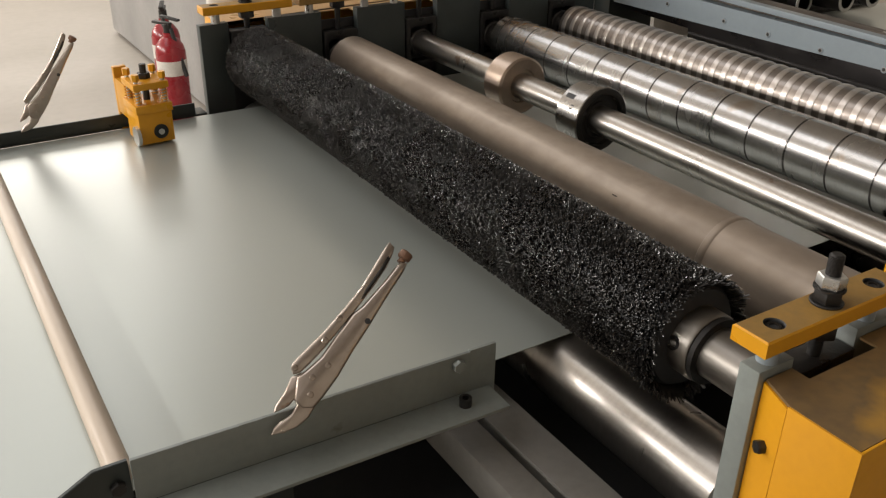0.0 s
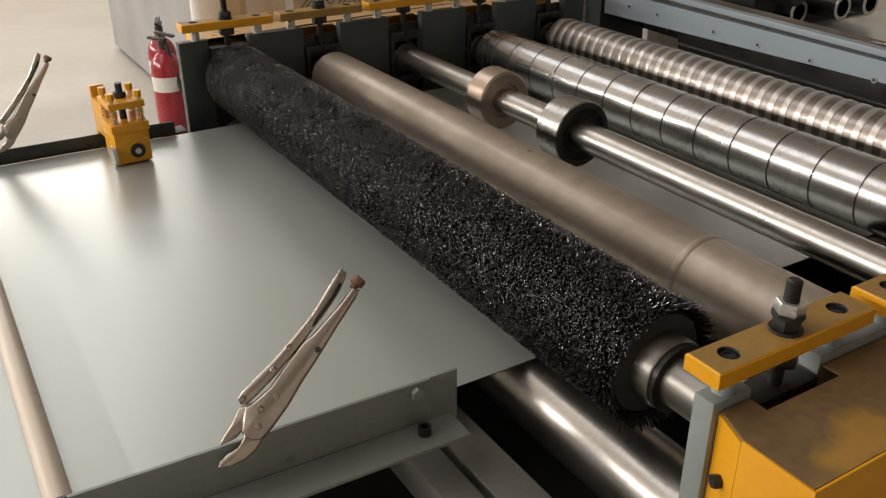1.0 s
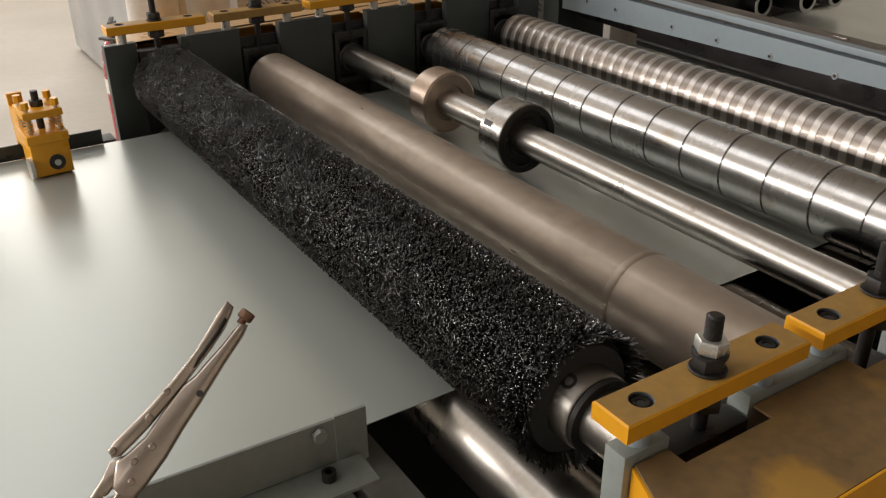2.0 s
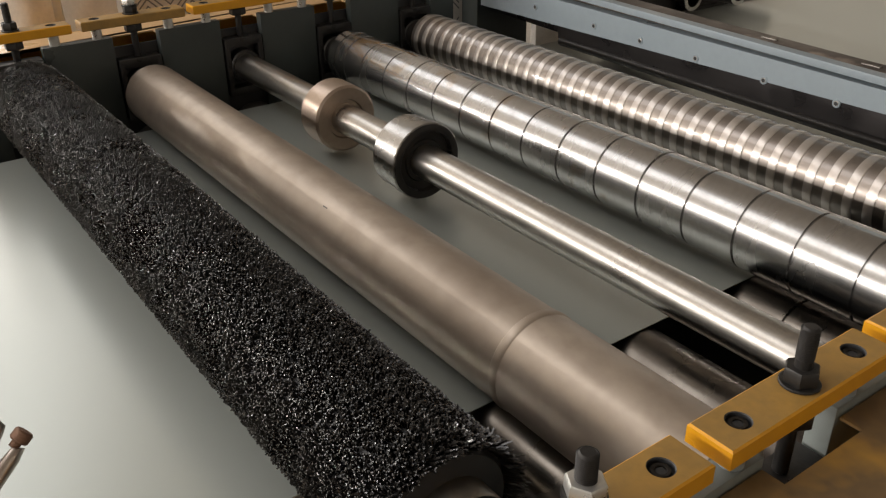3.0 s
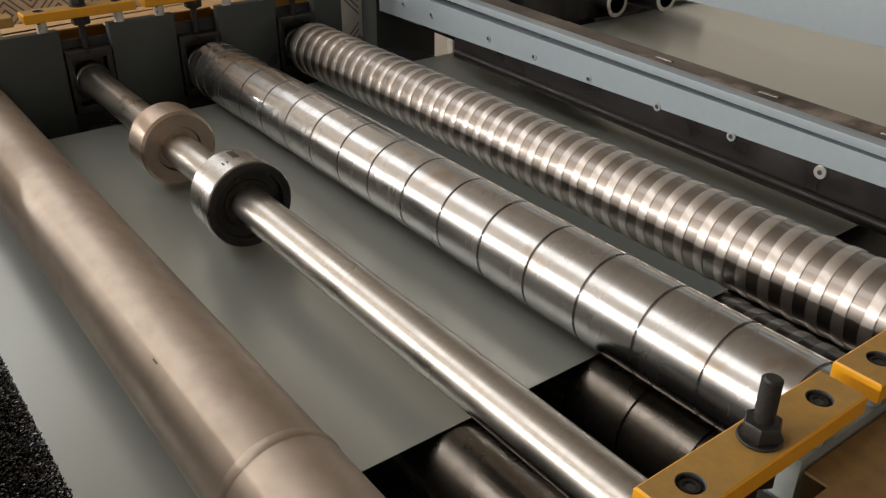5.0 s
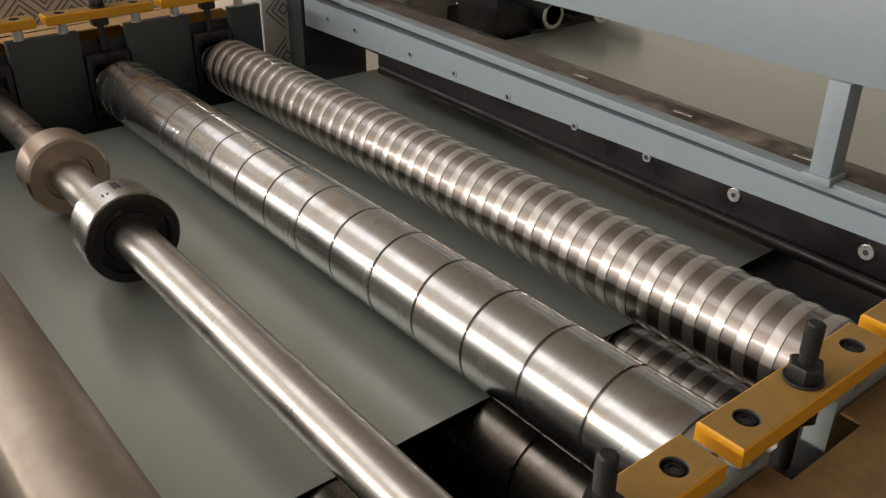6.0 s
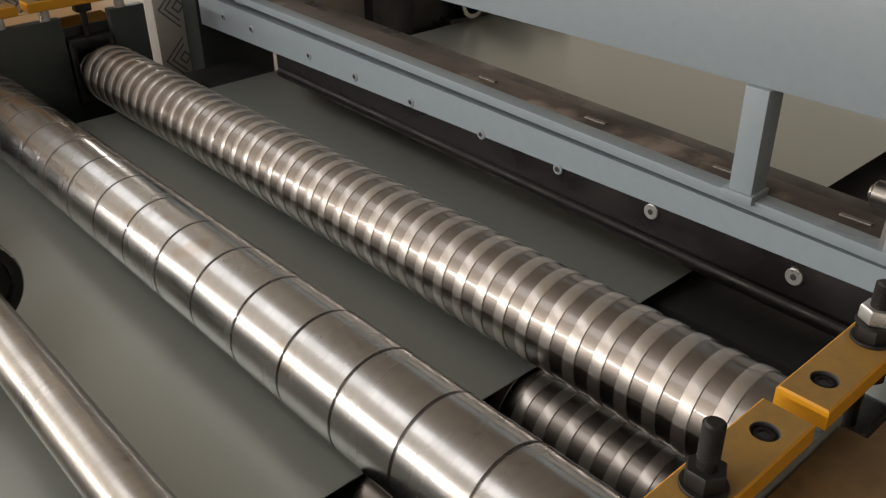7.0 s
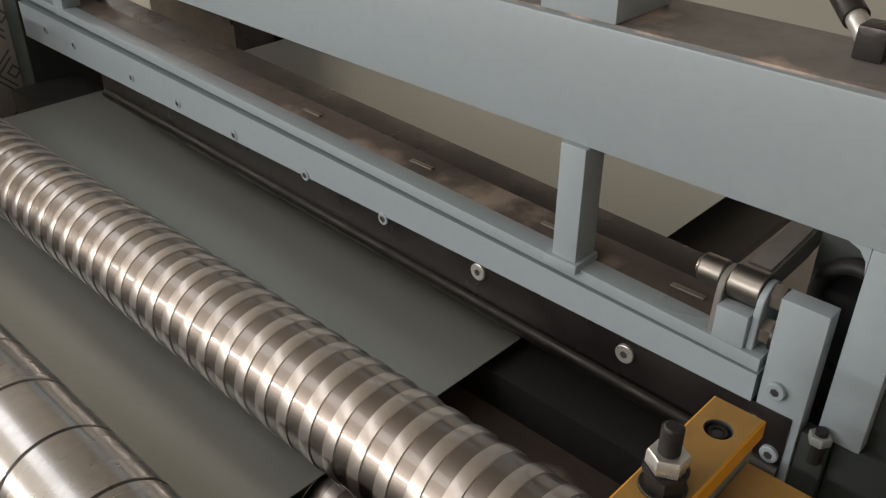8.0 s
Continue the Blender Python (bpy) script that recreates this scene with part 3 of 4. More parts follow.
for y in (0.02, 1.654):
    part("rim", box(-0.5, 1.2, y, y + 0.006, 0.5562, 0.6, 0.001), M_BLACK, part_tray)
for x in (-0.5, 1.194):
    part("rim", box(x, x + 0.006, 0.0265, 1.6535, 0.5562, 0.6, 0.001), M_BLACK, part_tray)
for x in (-0.3, 1.1):
    for y in (0.06, 1.6):
        part("foot", box(x, x + 0.04, y, y + 0.03, 0.0, 0.5498, 0.002), M_BLACK, part_tray)


# ---- locking pliers ----
def pliers(jaw, tail, face, label):
    """Clamped at jaw, the adjusting screw at tail, its flat side towards face."""
    jaw, tail, face = Vector(jaw), Vector(tail), Vector(face)
    u = (tail - jaw).normalized()
    n = (face - jaw)
    n = (n - n.dot(u) * u).normalized()
    w = n.cross(u) * -1.0
    turn = Matrix((u, w, n)).transposed().to_4x4()
    root = thing("locking_pliers", label, "pliers", Matrix.Translation(jaw) @ turn, "locking pliers")
    s = (tail - jaw).length / 687

    def flat(name, pts, half, crown, lab="", mt=M_PLIER, parent=root):
        """A pressed piece: outline with a crowned face; crown is how far the rounding reaches in."""
        n_pts = len(pts)
        area = sum(pts[i][0] * pts[(i + 1) % n_pts][1] - pts[(i + 1) % n_pts][0] * pts[i][1] for i in range(n_pts))
        sg = 1 if area > 0 else -1

        def inset(d):
            out = []
            for i in range(n_pts):
                p, q, r = (Vector(pts[(i + k) % n_pts]) for k in (-1, 0, 1))
                e1, e2 = (q - p).normalized(), (r - q).normalized()
                nv = (Vector((-e1.y, e1.x)) + Vector((-e2.y, e2.x))) * sg
                nv = nv.normalized() if nv.length > 1e-6 else Vector((0, 0))
                out.append(((q + nv * d) * s))
            return out

        bm = bmesh.new()
        layers = []
        for d, t in ((crown, -1.0), (crown * 0.35, -0.85), (0.0, -0.45), (0.0, 0.45), (crown * 0.35, 0.85), (crown, 1.0)):
            layers.append([bm.verts.new((v.x, v.y, t * half)) for v in inset(d)])
        for lo, hi in zip(layers, layers[1:]):
            for i in range(n_pts):
                bm.faces.new((lo[i], lo[(i + 1) % n_pts], hi[(i + 1) % n_pts], hi[i]))
        bm.faces.new(list(reversed(layers[0])))
        bm.faces.new(layers[-1])
        bmesh.ops.recalc_face_normals(bm, faces=bm.faces)
        return part(name, bm, mt, parent, lab, angle=75)

    flat("handle", [(181, -48), (217, -37), (274, -26), (335, -29), (436, -29), (473, -19), (533, -15), (585, -11), (625, -11), (656, -8), (665, 13), (634, 20), (599, 22), (537, 26), (420, 37), (342, 42), (257, 52), (184, 53), (135, 49), (116, 23), (122, -14)], 0.009, 9)
    flat("upper_jaw", [(56, -38), (73, -47), (126, -50), (171, -61), (195, -48), (253, -4), (207, 14), (128, -13), (100, -14), (81, -23)], 0.0062, 5)
    flat("lower_jaw", [(0, -4), (22, -11), (50, -6), (84, 7), (114, 2), (127, -17), (165, 2), (150, 49), (104, 54), (63, 44), (29, 24)], 0.0068, 5)
    flat("lever", [(190, -77), (207, -84), (238, -80), (342, -66), (434, -60), (515, -58), (571, -63), (644, -72), (687, -73), (683, -50), (666, -43), (618, -32), (550, -28), (493, -28), (434, -28), (367, -31), (299, -34), (237, -41), (196, -48), (181, -62)], 0.0075, 5)
    # black strip: the release lever plus the shade inside the lever's channel
    flat("release_lever", [(485, -33), (518, -43), (591, -46), (648, -50), (645, -39), (607, -32), (551, -31), (498, -30)], 0.0085, 3, "release lever, black also for the shade inside the channel", M_BLACKSTEEL)
    for a, b in ((199, -70), (319, -46), (399, -52), (264, 7), (208, -9), (164, 18)):
        part("rivet", lathe([(-0.0085, 0.004), (0.0085, 0.0042), (0.0098, 0.0032), (0.0104, 0.001)], 16, m=pose(a * s, b * s, 0) @ UP @ pose(0, 0, 0, 0, 0, 0)), M_PLIER, root)
    part("lock_hole", rod((444 * s, 22 * s, 0.006), (444 * s, 22 * s, 0.0092), 0.0036, 14), M_BLACK, root)
    sc = part("adjusting_screw", rod((655 * s, -7 * s, 0), (672 * s, -7 * s, 0), 0.0045, 16), M_RUST, root, "rusty adjusting screw")
    part("knob", rod((670 * s, -7 * s, 0), (697 * s, -7 * s, 0), 0.0085, 12, 0.0015), M_RUST, sc)
    return root


pliers((-0.494, 0.328, 0.908), (-0.286, 0.374, 1.066), (-0.755, -0.449, 1.569), "worn nickel-plated locking pliers clamped on the near guide rail")
pliers((-0.566, 1.612, 0.888), (-0.425, 1.60, 1.083), (-0.755, -0.449, 1.4), "worn nickel-plated locking pliers clamped on the far guide rail")


# ---- sprung side guide ----
def spring(p, r, h, turns, wire):
    bm = bmesh.new()
    seg, cs = turns * 14, 6
    prev = None
    for i in range(seg + 1):
        a = 2 * math.pi * i / 14
        c = Vector((r * math.cos(a), r * math.sin(a), h * i / seg)) + Vector(p)
        out = Vector((math.cos(a), math.sin(a), 0))
        ring = [bm.verts.new(c + out * wire * math.cos(2 * math.pi * j / cs) + Vector((0, 0, wire * math.sin(2 * math.pi * j / cs)))) for j in range(cs)]
        if prev:
            for j in range(cs):
                bm.faces.new((prev[j], prev[(j + 1) % cs], ring[(j + 1) % cs], ring[j]))
        prev = ring
    bmesh.ops.recalc_face_normals(bm, faces=bm.faces)
    return bm


def side_guide():
    root = thing("sprung_guide", "yellow sprung hold-down guide with a roller on the sheet edge", "guide", pose(-0.308, 1.458, 0, 0, 0, 3))
    part("block", box(-0.038, 0.038, 0.0, 0.085, 0.866, 0.936, 0.002), M_YELLOW, root)
    part("cap", box(-0.041, 0.041, -0.003, 0.09, 0.936, 0.955, 0.002), M_YELLOW, root)
    part("top_plate", box(-0.039, 0.039, 0.0, 0.088, 0.988, 1.003, 0.002), M_YELLOW, root)
    part("post", box(-0.034, -0.004, 0.16, 0.175, 0.74, 1.005, 0.002), M_YELLOW, root)
    part("arm", box(-0.034, -0.012, 0.091, 0.16, 0.9, 0.98, 0.002), M_YELLOW, root)
    part("bearing", rod((0.008, -0.004, 0.892), (0.008, 0.001, 0.892), 0.016, 24), M_RUBBER, root)
    part("bearing_bolt", rod((0.008, -0.007, 0.892), (0.008, -0.003, 0.892), 0.0065, 16), M_ZINC, root)
    part("guide_roller", rod((-0.046, 0.01, 0.886), (-0.0385, 0.01, 0.886), 0.022, 24), M_ZINC, root)
    for x in (-0.029, 0.029):
        for y in (0.012, 0.075):
            part("spring", spring((x, y, 0.955), 0.0075, 0.033, 5, 0.0014), M_YELLOW, root)
            part("bolt", rod((x, y, 0.953), (x, y, 1.02), 0.0045, 16), M_ZINC, root)
            part("bolt_head", hexnut((x, y, 1.008), (0, 0, 1), 0.0085, 0.015), M_YELLOW, root)
    part("adjuster", rod((0, 0.045, 0.953), (0, 0.045, 1.035), 0.0075, 16), M_BLACKSTEEL, root)
    part("adjuster_nut", hexnut((0, 0.045, 1.003), (0, 0, 1), 0.014, 0.013), M_BLACKSTEEL, root)
    return root


side_guide()


# ---- the shear ----
def skew(bm, lift=0.0):
    """The shear stands a little askew to the rollers: x grows with y."""
    for v in bm.verts:
        v.co.x += 0.033 * v.co.y
        v.co.z += lift * v.co.y
    return bm


def shear():
    root = thing("sheet_shear", "blue-grey painted guillotine shear across the sheet", "shear")
    X = 1.258
    low = box(X, X + 0.03, 0.042, 1.78, 0.97, 1.027)
    for v in low.verts:                       # raked lower edge
        v.co.z = 0.9955 - 0.021 * v.co.y if v.co.z < 0.98 else v.co.z + 0.004 * v.co.y
    part("blade_holder", skew(low), M_BLUE, root)
    part("top_strip", skew(box(X - 0.001, X + 0.028, 0.042, 1.78, 1.0305, 1.046, 0.001), 0.012), M_BLUE, root)
    part("blade", skew(box(X + 0.002, X + 0.03, 0.0, 1.43, 0.932, 0.995, 0.001)), M_DARKSTEEL, root, "dark oiled shear blade")
    part("round_bar", skew(rod((X + 0.004, 0.0, 0.925), (X + 0.004, 1.42, 0.925), 0.011, 24)), M_BLACKSTEEL, root)
    part("top_shelf", skew(box(X + 0.0275, X + 0.078, 0.042, 1.78, 1.02, 1.046, 0.001), 0.012), M_GRIME, root, "grimy shelf with torn residue")
    part("back_web", skew(box(X + 0.0782, X + 0.2, 0.075, 1.78, 0.9, 1.0, 0.001), 0.012), M_DARKSTEEL, root, "dark lower ledge behind the shelf")
    for y in (0.035, 0.188, 0.409, 0.588, 0.763, 0.952, 1.127, 1.291, 1.527, 1.658):
        z = 0.967 + 0.02 * y
        x = X + 0.033 * y
        sc = part("blade_screw", rod((x - 0.002, y, z), (x + 0.004, y, z), 0.0115 if y < 0.5 else 0.009, 28, 0.001), M_ZINC if y < 0.5 else M_BLUE, root)
        if y > 0.5:
            part("socket_rim", lathe([(-0.0024, 0.0042), (-0.0026, 0.0045), (-0.0024, 0.0054), (-0.0018, 0.0057)], 20, closed=False, m=pose(x, y, z) @ ALONG_X), M_WELD, sc, "bare bright socket rim")
        part("socket", rod((x - 0.0025, y, z), (x - 0.001, y, z), 0.0045, 6), M_BLACK, sc)
    # upper beam, its post and the side column
    beam = part("upper_beam", box(1.268, 1.40, -0.16, 2.1, 1.192, 1.318, 0.003), M_BLUE, root)
    part("beam_dirt", box(1.275, 1.395, -0.15, 2.05, 1.318, 1.3205), M_BEAMTOP, beam, "grimy top of the beam with pale scuffs")
    part("post", box(1.262, 1.298, 0.262, 0.294, 1.045, 1.192, 0.002), M_BLUE, root)
    part("post_foot", box(1.2565, 1.3, 0.257, 0.302, 1.044, 1.057, 0.003), M_BLUE, root)
    part("post", box(1.312, 1.35, 1.55, 1.592, 1.045, 1.192, 0.002), M_BLUE, root)
    part("column", box(1.27, 1.52, -0.062, -0.021, 0.985, 1.192, 0.003), M_BLUE, root)
    part("side_plate", box(1.285, 1.52, -0.16, -0.0622, 0.0, 1.192, 0.002), M_GREEN, root)
    fil = prism([(-0.0212, 1.1922), (-0.0212, 1.165), (-0.019, 1.178), (-0.012, 1.187), (0.0, 1.1922)], 0.0, 0.24)
    bmesh.ops.transform(fil, matrix=Matrix(((0, 0, 1, 1.2705), (1, 0, 0, 0), (0, 1, 0, 0), (0, 0, 0, 1))), verts=fil.verts)
    part("fillet", fil, M_BLUE, root)
    part("cheek_plate", box(1.262, 1.285, -0.008, 0.038, 0.9, 1.118, 0.002), M_BLUE, root)
    part("cheek_foot", box(1.266, 1.285, -0.0365, -0.0084, 0.9, 0.984, 0.002), M_GREEN, root)
    for y, z in ((0.021, 1.02), (0.012, 0.945)):
        sc = part("cheek_screw", rod((1.256, y, z), (1.263, y, z), 0.0095, 24, 0.001), M_BLUE, root)
        part("socket", rod((1.2555, y, z), (1.258, y, z), 0.0045, 6), M_BLACK, sc)
    part("column", box(1.318, 1.52, 1.80, 1.95, 0.0, 1.192, 0.003), M_GREEN, root)
    part("foot_column", box(1.275, 1.52, -0.158, -0.037, 0.0, 0.985, 0.003), M_GREEN, root)
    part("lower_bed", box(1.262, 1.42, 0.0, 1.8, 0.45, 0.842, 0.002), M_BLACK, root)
    for y in (0.15, 0.33, 0.56, 0.8):
        part("shelf_tab", box(X + 0.033 * y + 0.045, X + 0.033 * y + 0.052, y - 0.02, y + 0.02, 1.0455 + 0.012 * y, 1.0485 + 0.012 * y, 0.001), M_MACHINED, root)
    # link of the lifting cylinder: two lugs, a boss and pin, the lever arm
    lug = [(-0.024, 0.0), (0.024, 0.0), (0.022, 0.045)] + [(0.021 * math.cos(radians(t)), 0.05 + 0.021 * math.sin(radians(t))) for t in range(0, 181, 20)] + [(-0.022, 0.045)]
    for y, mt in ((0.055, M_BLUE), (0.096, M_FRAMETUBE)):
        bm = prism(lug, 0, 0.007, 0.0008)
        bmesh.ops.transform(bm, matrix=pose(1.29, y + 0.007, 1.042, 90, 0, 0), verts=bm.verts)
        part("link_lug", bm, mt, root)
    part("lug_base", box(1.2605, 1.28, 0.0624, 0.0957, 1.0465, 1.084, 0.002), M_BLUE, root)
    part("link_boss", rod((1.29, 0.0625, 1.1), (1.29, 0.0955, 1.1), 0.0185, 28, 0.001), M_MACHINED, root)
    part("link_boss", rod((1.29, 0.1035, 1.1), (1.29, 0.13, 1.1), 0.015, 28, 0.002), M_MACHINED, root)
    pin = part("link_pin", rod((1.29, 0.036, 1.1), (1.29, 0.134, 1.1), 0.0085, 24, 0.001), M_WELD, root)
    part("pin_nut", hexnut((1.29, 0.0548, 1.1), (0, -1, 0), 0.0135, 0.012), M_WELD, pin)
    low_bolt = part("lug_bolt", rod((1.283, 0.032, 1.064), (1.283, 0.055, 1.064), 0.007, 20), M_BLACKSTEEL, root)
    part("lug_nut", hexnut((1.283, 0.0548, 1.064), (0, -1, 0), 0.0135, 0.012), M_WELD, low_bolt)
    part("lug_washer", rod((1.283, 0.0425, 1.064), (1.283, 0.0385, 1.064), 0.017, 24), M_BLACKSTEEL, low_bolt)
    arm = prism([(0.012, -0.015), (0.1, -0.012), (0.2, 0.004), (0.2, 0.04), (0.09, 0.02), (0.012, 0.015)], -0.014, 0.014, 0.003)
    bmesh.ops.transform(arm, matrix=pose(1.29, 0.079, 1.1, 90, 0, 0), verts=arm.verts)
    part("lever_arm", arm, M_FRAMETUBE, root)
    part("rear_bracket", box(1.4, 1.43, -0.02, 0.06, 0.87, 1.13, 0.002), M_GREEN, root)
    hose = bmesh.new()
    rings = []
    for a in range(-30, 211, 12):
        out = Vector((0, math.cos(radians(a)), math.sin(radians(a))))
        c = Vector((1.385, 0.012 + 0.035 * out.y, 1.06 + 0.045 * out.z))
        rings.append([hose.verts.new(c + (out * math.cos(k * math.pi / 6) + Vector((1, 0, 0)) * math.sin(k * math.pi / 6)) * 0.0085) for k in range(12)])
    for lo, hi in zip(rings, rings[1:]):
        for k in range(12):
            hose.faces.new((lo[k], lo[(k + 1) % 12], hi[(k + 1) % 12], hi[k]))
    hose.faces.new(rings[0])
    hose.faces.new(list(reversed(rings[-1])))
    bmesh.ops.recalc_face_normals(hose, faces=hose.faces)
    part("hose", hose, M_RUBBER, root, "bent black rubber hose")
    part("adjust_bolt", rod((1.262, -0.028, 0.96), (1.262, -0.028, 1.0), 0.006, 16), M_BLACKSTEEL, root)
    part("adjust_nut", hexnut((1.262, -0.028, 0.985), (0, 0, 1), 0.011, 0.01), M_GREYPAINT, root)
    # on top of the beam
    part("mount_block", box(1.272, 1.37, 0.25, 0.34, 1.3205, 1.36, 0.003), M_BLUE, root)
    part("mount_pad", box(1.28, 1.36, 0.235, 0.33, 1.36, 1.376, 0.003), M_RUBBER, root)
    part("cylinder_rod", rod((1.46, 0.16, 1.385), (1.37, 0.07, 1.345), 0.012, 20), M_BLACKSTEEL, root)
    part("rod_end", rod((1.372, 0.072, 1.346), (1.352, 0.052, 1.336), 0.0095, 20), M_ZINC, root)
    part("rod_clevis", box(1.335, 1.365, 0.03, 0.056, 1.3205, 1.35, 0.003), M_BLACKSTEEL, root)
    return root


shear()
bed = thing("feed_plate", "dark oily plate between the rollers and the shear", "plate")
part("plate", box(1.135, 1.245, 0.03, 1.64, 0.80, 0.806, 0.001), M_GRIME, bed)
out_table = thing("outfeed_table", "dark steel outfeed table behind the shear", "table")
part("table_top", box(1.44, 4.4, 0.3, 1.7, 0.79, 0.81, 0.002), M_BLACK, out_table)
for x in (1.6, 4.2):
    for y in (0.34, 1.6):
        part("leg", box(x, x + 0.05, y, y + 0.05, 0, 0.79, 0.002), M_GREEN, out_table)


# ---- behind the machine ----
def extinguisher(x, y, turn):
    root = thing("fire_extinguisher", "red powder fire extinguisher with a paper label on the floor", "extinguisher", pose(x, y, 0, 0, 0, turn), "fire extinguishers")
    r = 0.07
    part("cylinder", lathe([(0, r - 0.008), (0.006, r), (0.47, r), (0.5, r * 0.9), (0.528, r * 0.62), (0.54, 0.026), (0.56, 0.024)], 40, m=UP), M_RED, root)
    part("label_band", lathe([(0.365, r + 0.0006), (0.435, r + 0.0006)], 40, closed=False, m=UP), M_LABEL, root, "faded white paper label")
    part("valve", rod((0, 0, 0.555), (0, 0, 0.6), 0.02, 20, 0.003), M_BLACKSTEEL, root)
    part("handle", box(-0.02, 0.085, -0.012, 0.012, 0.595, 0.607, 0.002), M_BLACKSTEEL, root)
    lv = box(-0.02, 0.09, -0.011, 0.011, 0.622, 0.632, 0.002)
    bmesh.ops.transform(lv, matrix=pose(0, 0, 0, 0, -5, 0), verts=lv.verts)
    part("lever", lv, M_BLACKSTEEL, root)
    part("hose", rod((-0.02, 0, 0.58), (-0.086, 0, 0.36), 0.01, 14), M_RUBBER, root)
    return root


extinguisher(0.335, 3.72, 120)
extinguisher(0.4, 4.02, 70)

cab = thing("control_cabinet", "plain grey steel control cabinet on the floor", "cabinet", pose(0.6, 3.2, 0))
part("body", box(0, 1.1, 0, 3.0, 0.03, 2.1, 0.006), M_CABINET, cab)
part("plinth", box(0.03, 1.07, 0.03, 2.97, 0, 0.03), M_BLACK, cab)


def patterned_pillar(x, y, w, d, h):
    """A post wrapped in film printed with nested diamonds."""
    root = thing("wrapped_pillar", "square post wrapped in white film printed with grey diamonds", "pillar", pose(x, y, 0), "wrapped posts")
    part("body", box(-w / 2, w / 2, -d / 2, d / 2, 0, h, 0.004), M_PATTERN_BASE, root)
    bm = bmesh.new()
    step = 0.13
    for row in range(int(h / step) + 1):
        for c in range(int(w / step) + 1):
            cx, cz = -w / 2 + (c + 0.5 * (row % 2)) * step, row * step * 0.5 + 0.4
            for half in (0.055, 0.038, 0.018):
                th = 0.006
                for sx in (-1, 1):
                    for sz in (-1, 1):
                        a, b = Vector((cx + sx * half, 0, cz)), Vector((cx, 0, cz + sz * half))
                        if max(abs(a.x), abs(b.x)) > w / 2 or b.z > h:
                            continue
                        off = Vector((0, -d / 2 - 0.0015, 0))
                        inn = Vector((-sx * th, 0, -0)), Vector((0, 0, -sz * th))
                        vs = [bm.verts.new(p + off) for p in (a, b, b + inn[1], a + inn[0])]
                        bm.faces.new(vs)
    part("print", bm, M_PATTERN_LINE, root, "grey nested diamond print", kind="stuff")
    return root


patterned_pillar(0.72, 2.35, 0.66, 0.3, 1.6)
slim = patterned_pillar(1.29, 1.9, 0.1, 0.05, 1.5)
part("edge_strip", box(0.0505, 0.058, -0.026, 0.026, 0.0, 1.5), M_ORANGE, slim, "orange edge strip")

sack = thing("wrapped_post", "white post wrapped in creased plastic film", "post", pose(0.13, 2.15, 0))
bm = bmesh.new()
bmesh.ops.create_grid(bm, x_segments=28, y_segments=40, size=0.5)
for v in bm.verts:
    a, h = (v.co.x + 0.5) * 2 * math.pi, (v.co.y + 0.5) * 1.3
    r = 0.085 + 0.016 * noise.noise(Vector((math.cos(a) * 2.5, math.sin(a) * 2.5, h * 3)))
    v.co = Vector((r * math.cos(a), 0.7 * r * math.sin(a), h))
bmesh.ops.remove_doubles(bm, verts=bm.verts, dist=0.002)
bmesh.ops.recalc_face_normals(bm, faces=bm.faces)
part("film", bm, M_LABEL, sack)
board = thing("white_board", "plain off-white panel standing behind the machine", "panel", pose(0.31, 2.28, 0))
part("panel", box(-0.13, 0.13, -0.012, 0.012, 0, 1.35, 0.002), M_LABEL, board)


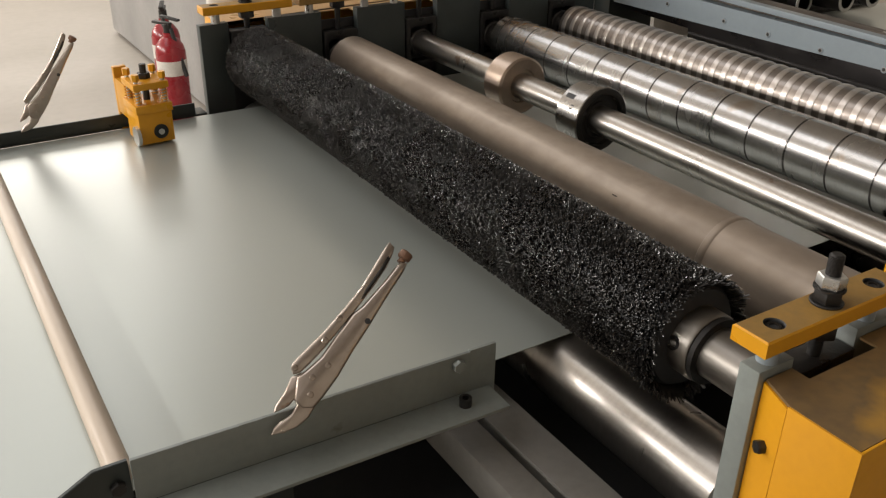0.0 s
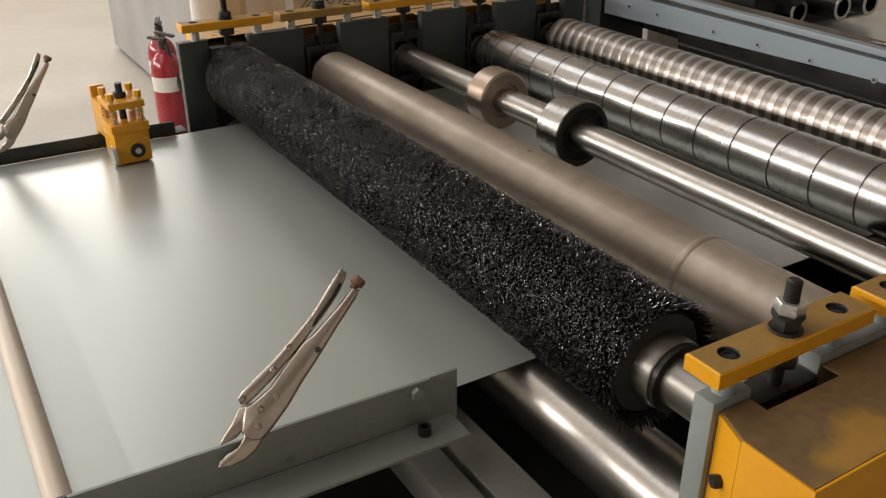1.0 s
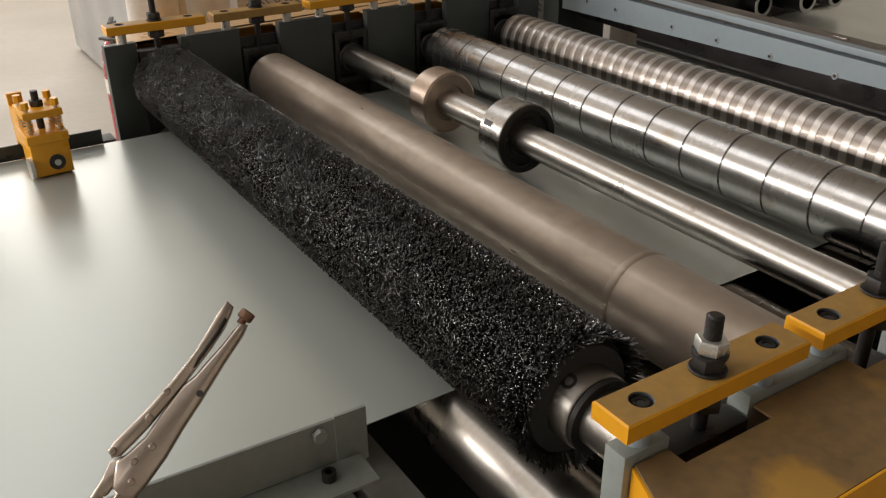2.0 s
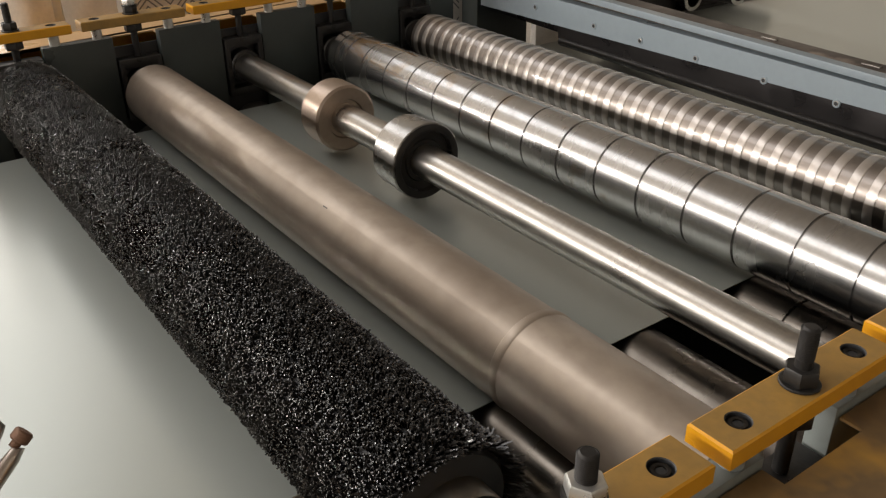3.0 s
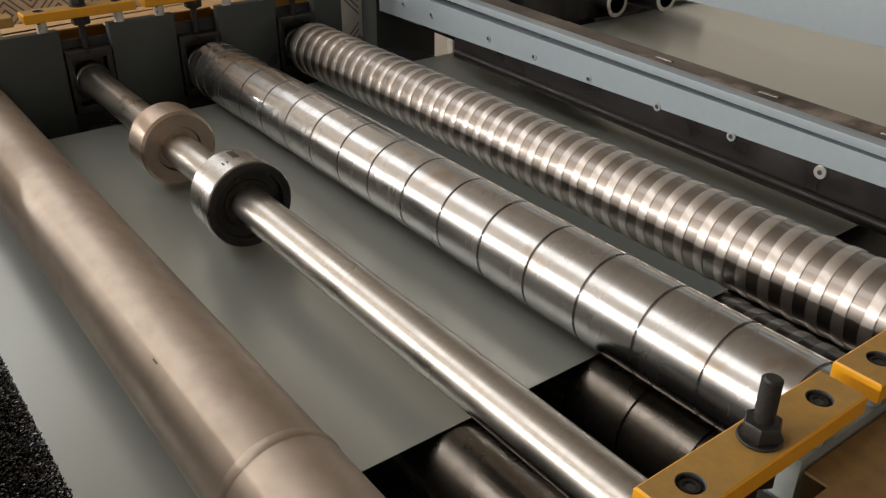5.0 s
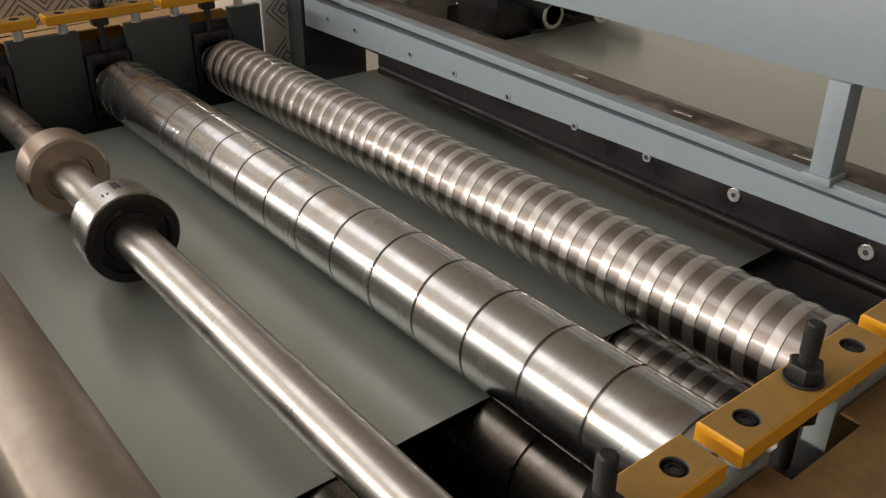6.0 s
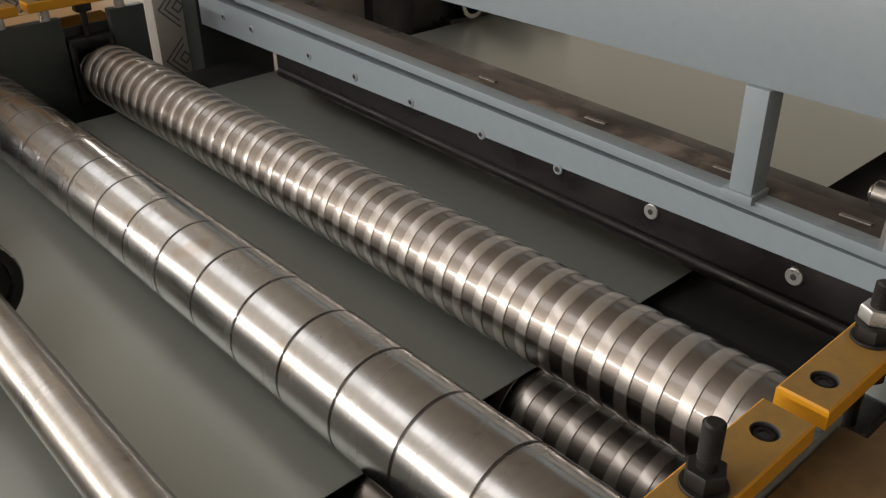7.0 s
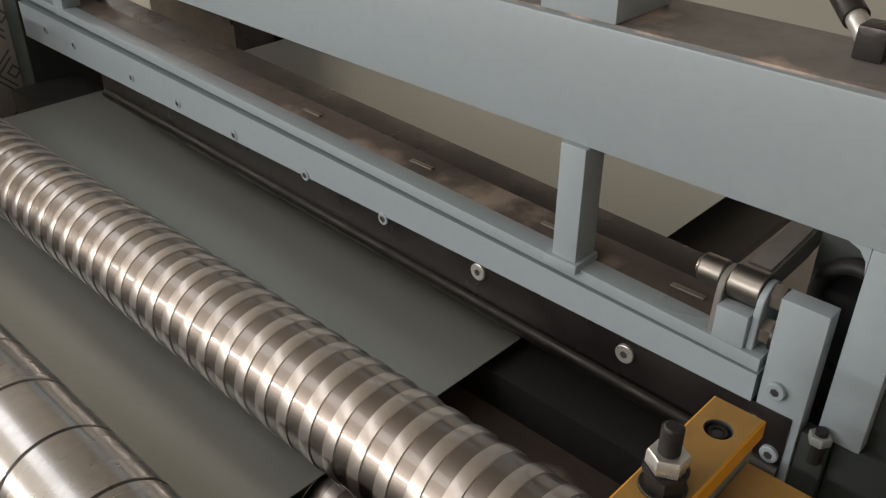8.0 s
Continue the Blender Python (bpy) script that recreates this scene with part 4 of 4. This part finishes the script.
def drive_unit():
    """Dark gear block with two open tubes, on the outfeed side."""
    root = thing("drive_unit", "dark grey gear block with open steel tubes behind the shear", "machine", pose(0, 0, 0))
    part("gear_block", box(1.86, 2.02, 1.62, 1.8, 0.79, 1.12, 0.006), M_BLACKSTEEL, root)
    part("motor", rod((1.93, 1.5, 1.02), (1.93, 1.62, 1.02), 0.06, 32, 0.006), M_BLACKSTEEL, root)
    for x, y, z in ((2.05, 1.58, 0.915), (2.18, 1.5, 0.93), (2.34, 1.5, 0.93)):
        part("tube", lathe([(y, 0.03), (y, 0.043), (y + 0.5, 0.043), (y + 0.5, 0.03)], 36, closed=False, m=pose(x, 0, z)), M_DARKSTEEL, root)
        part("tube_rim", lathe([(y - 0.002, 0.031), (y - 0.002, 0.043), (y + 0.001, 0.0435)], 36, closed=False, m=pose(x, 0, z)), M_ZINC, root)
    part("cradle", box(1.98, 2.5, 1.6, 2.0, 0.79, 0.874, 0.004), M_BLACKSTEEL, root)
    fan = part("fan_panel", box(1.74, 2.02, 2.0, 2.03, 0.0, 1.15, 0.003), M_LABEL, root, "white panel with a round fan grille")
    for r in (0.016, 0.028, 0.04, 0.052):
        part("fan_ring", lathe([(1.992, r), (1.99, r + 0.002), (1.99, r + 0.005), (1.992, r + 0.007)], 32, closed=False, m=pose(1.85, 0, 0.95)), M_ZINC, fan)
    return root


drive_unit()

# ---- what moves: the line runs, then stops ----
def travel(t):
    """Metres of sheet that have passed at t seconds."""
    v, t0, t1 = RUN, T_SLOW, T_STOP
    if t <= t0:
        return v * t
    u = min(t, t1) - t0
    return v * t0 + v * u - 0.5 * v / (t1 - t0) * u * u


TIMES = [0.2 * i for i in range(17)] + [3.3, 3.4, 3.5, 3.6, 3.7, 3.8, 3.85, 3.95, 4.2, 6.0, 8.0]


def motions():
    for ob, r, way in ((brush, BRUSH_R, -1), (pinch, R_GREY, -1), (rings, R_RING, -1), (groove, R_GROOVE, -1), (rib, R_RIB, -1),
                       *((o, R_LOW, 1) for o in low_plain), (low_groove, R_LOW, 1), (low_rib, R_LOW, 1)):
        x, y, z = ob.location
        walk(ob, [(t, pose(x, y, z, 0, way * math.degrees(travel(t) / r), 0)) for t in TIMES])
    walk(sheet, [(t, pose(travel(t), 0, SHEET_Z)) for t in TIMES])


motions()
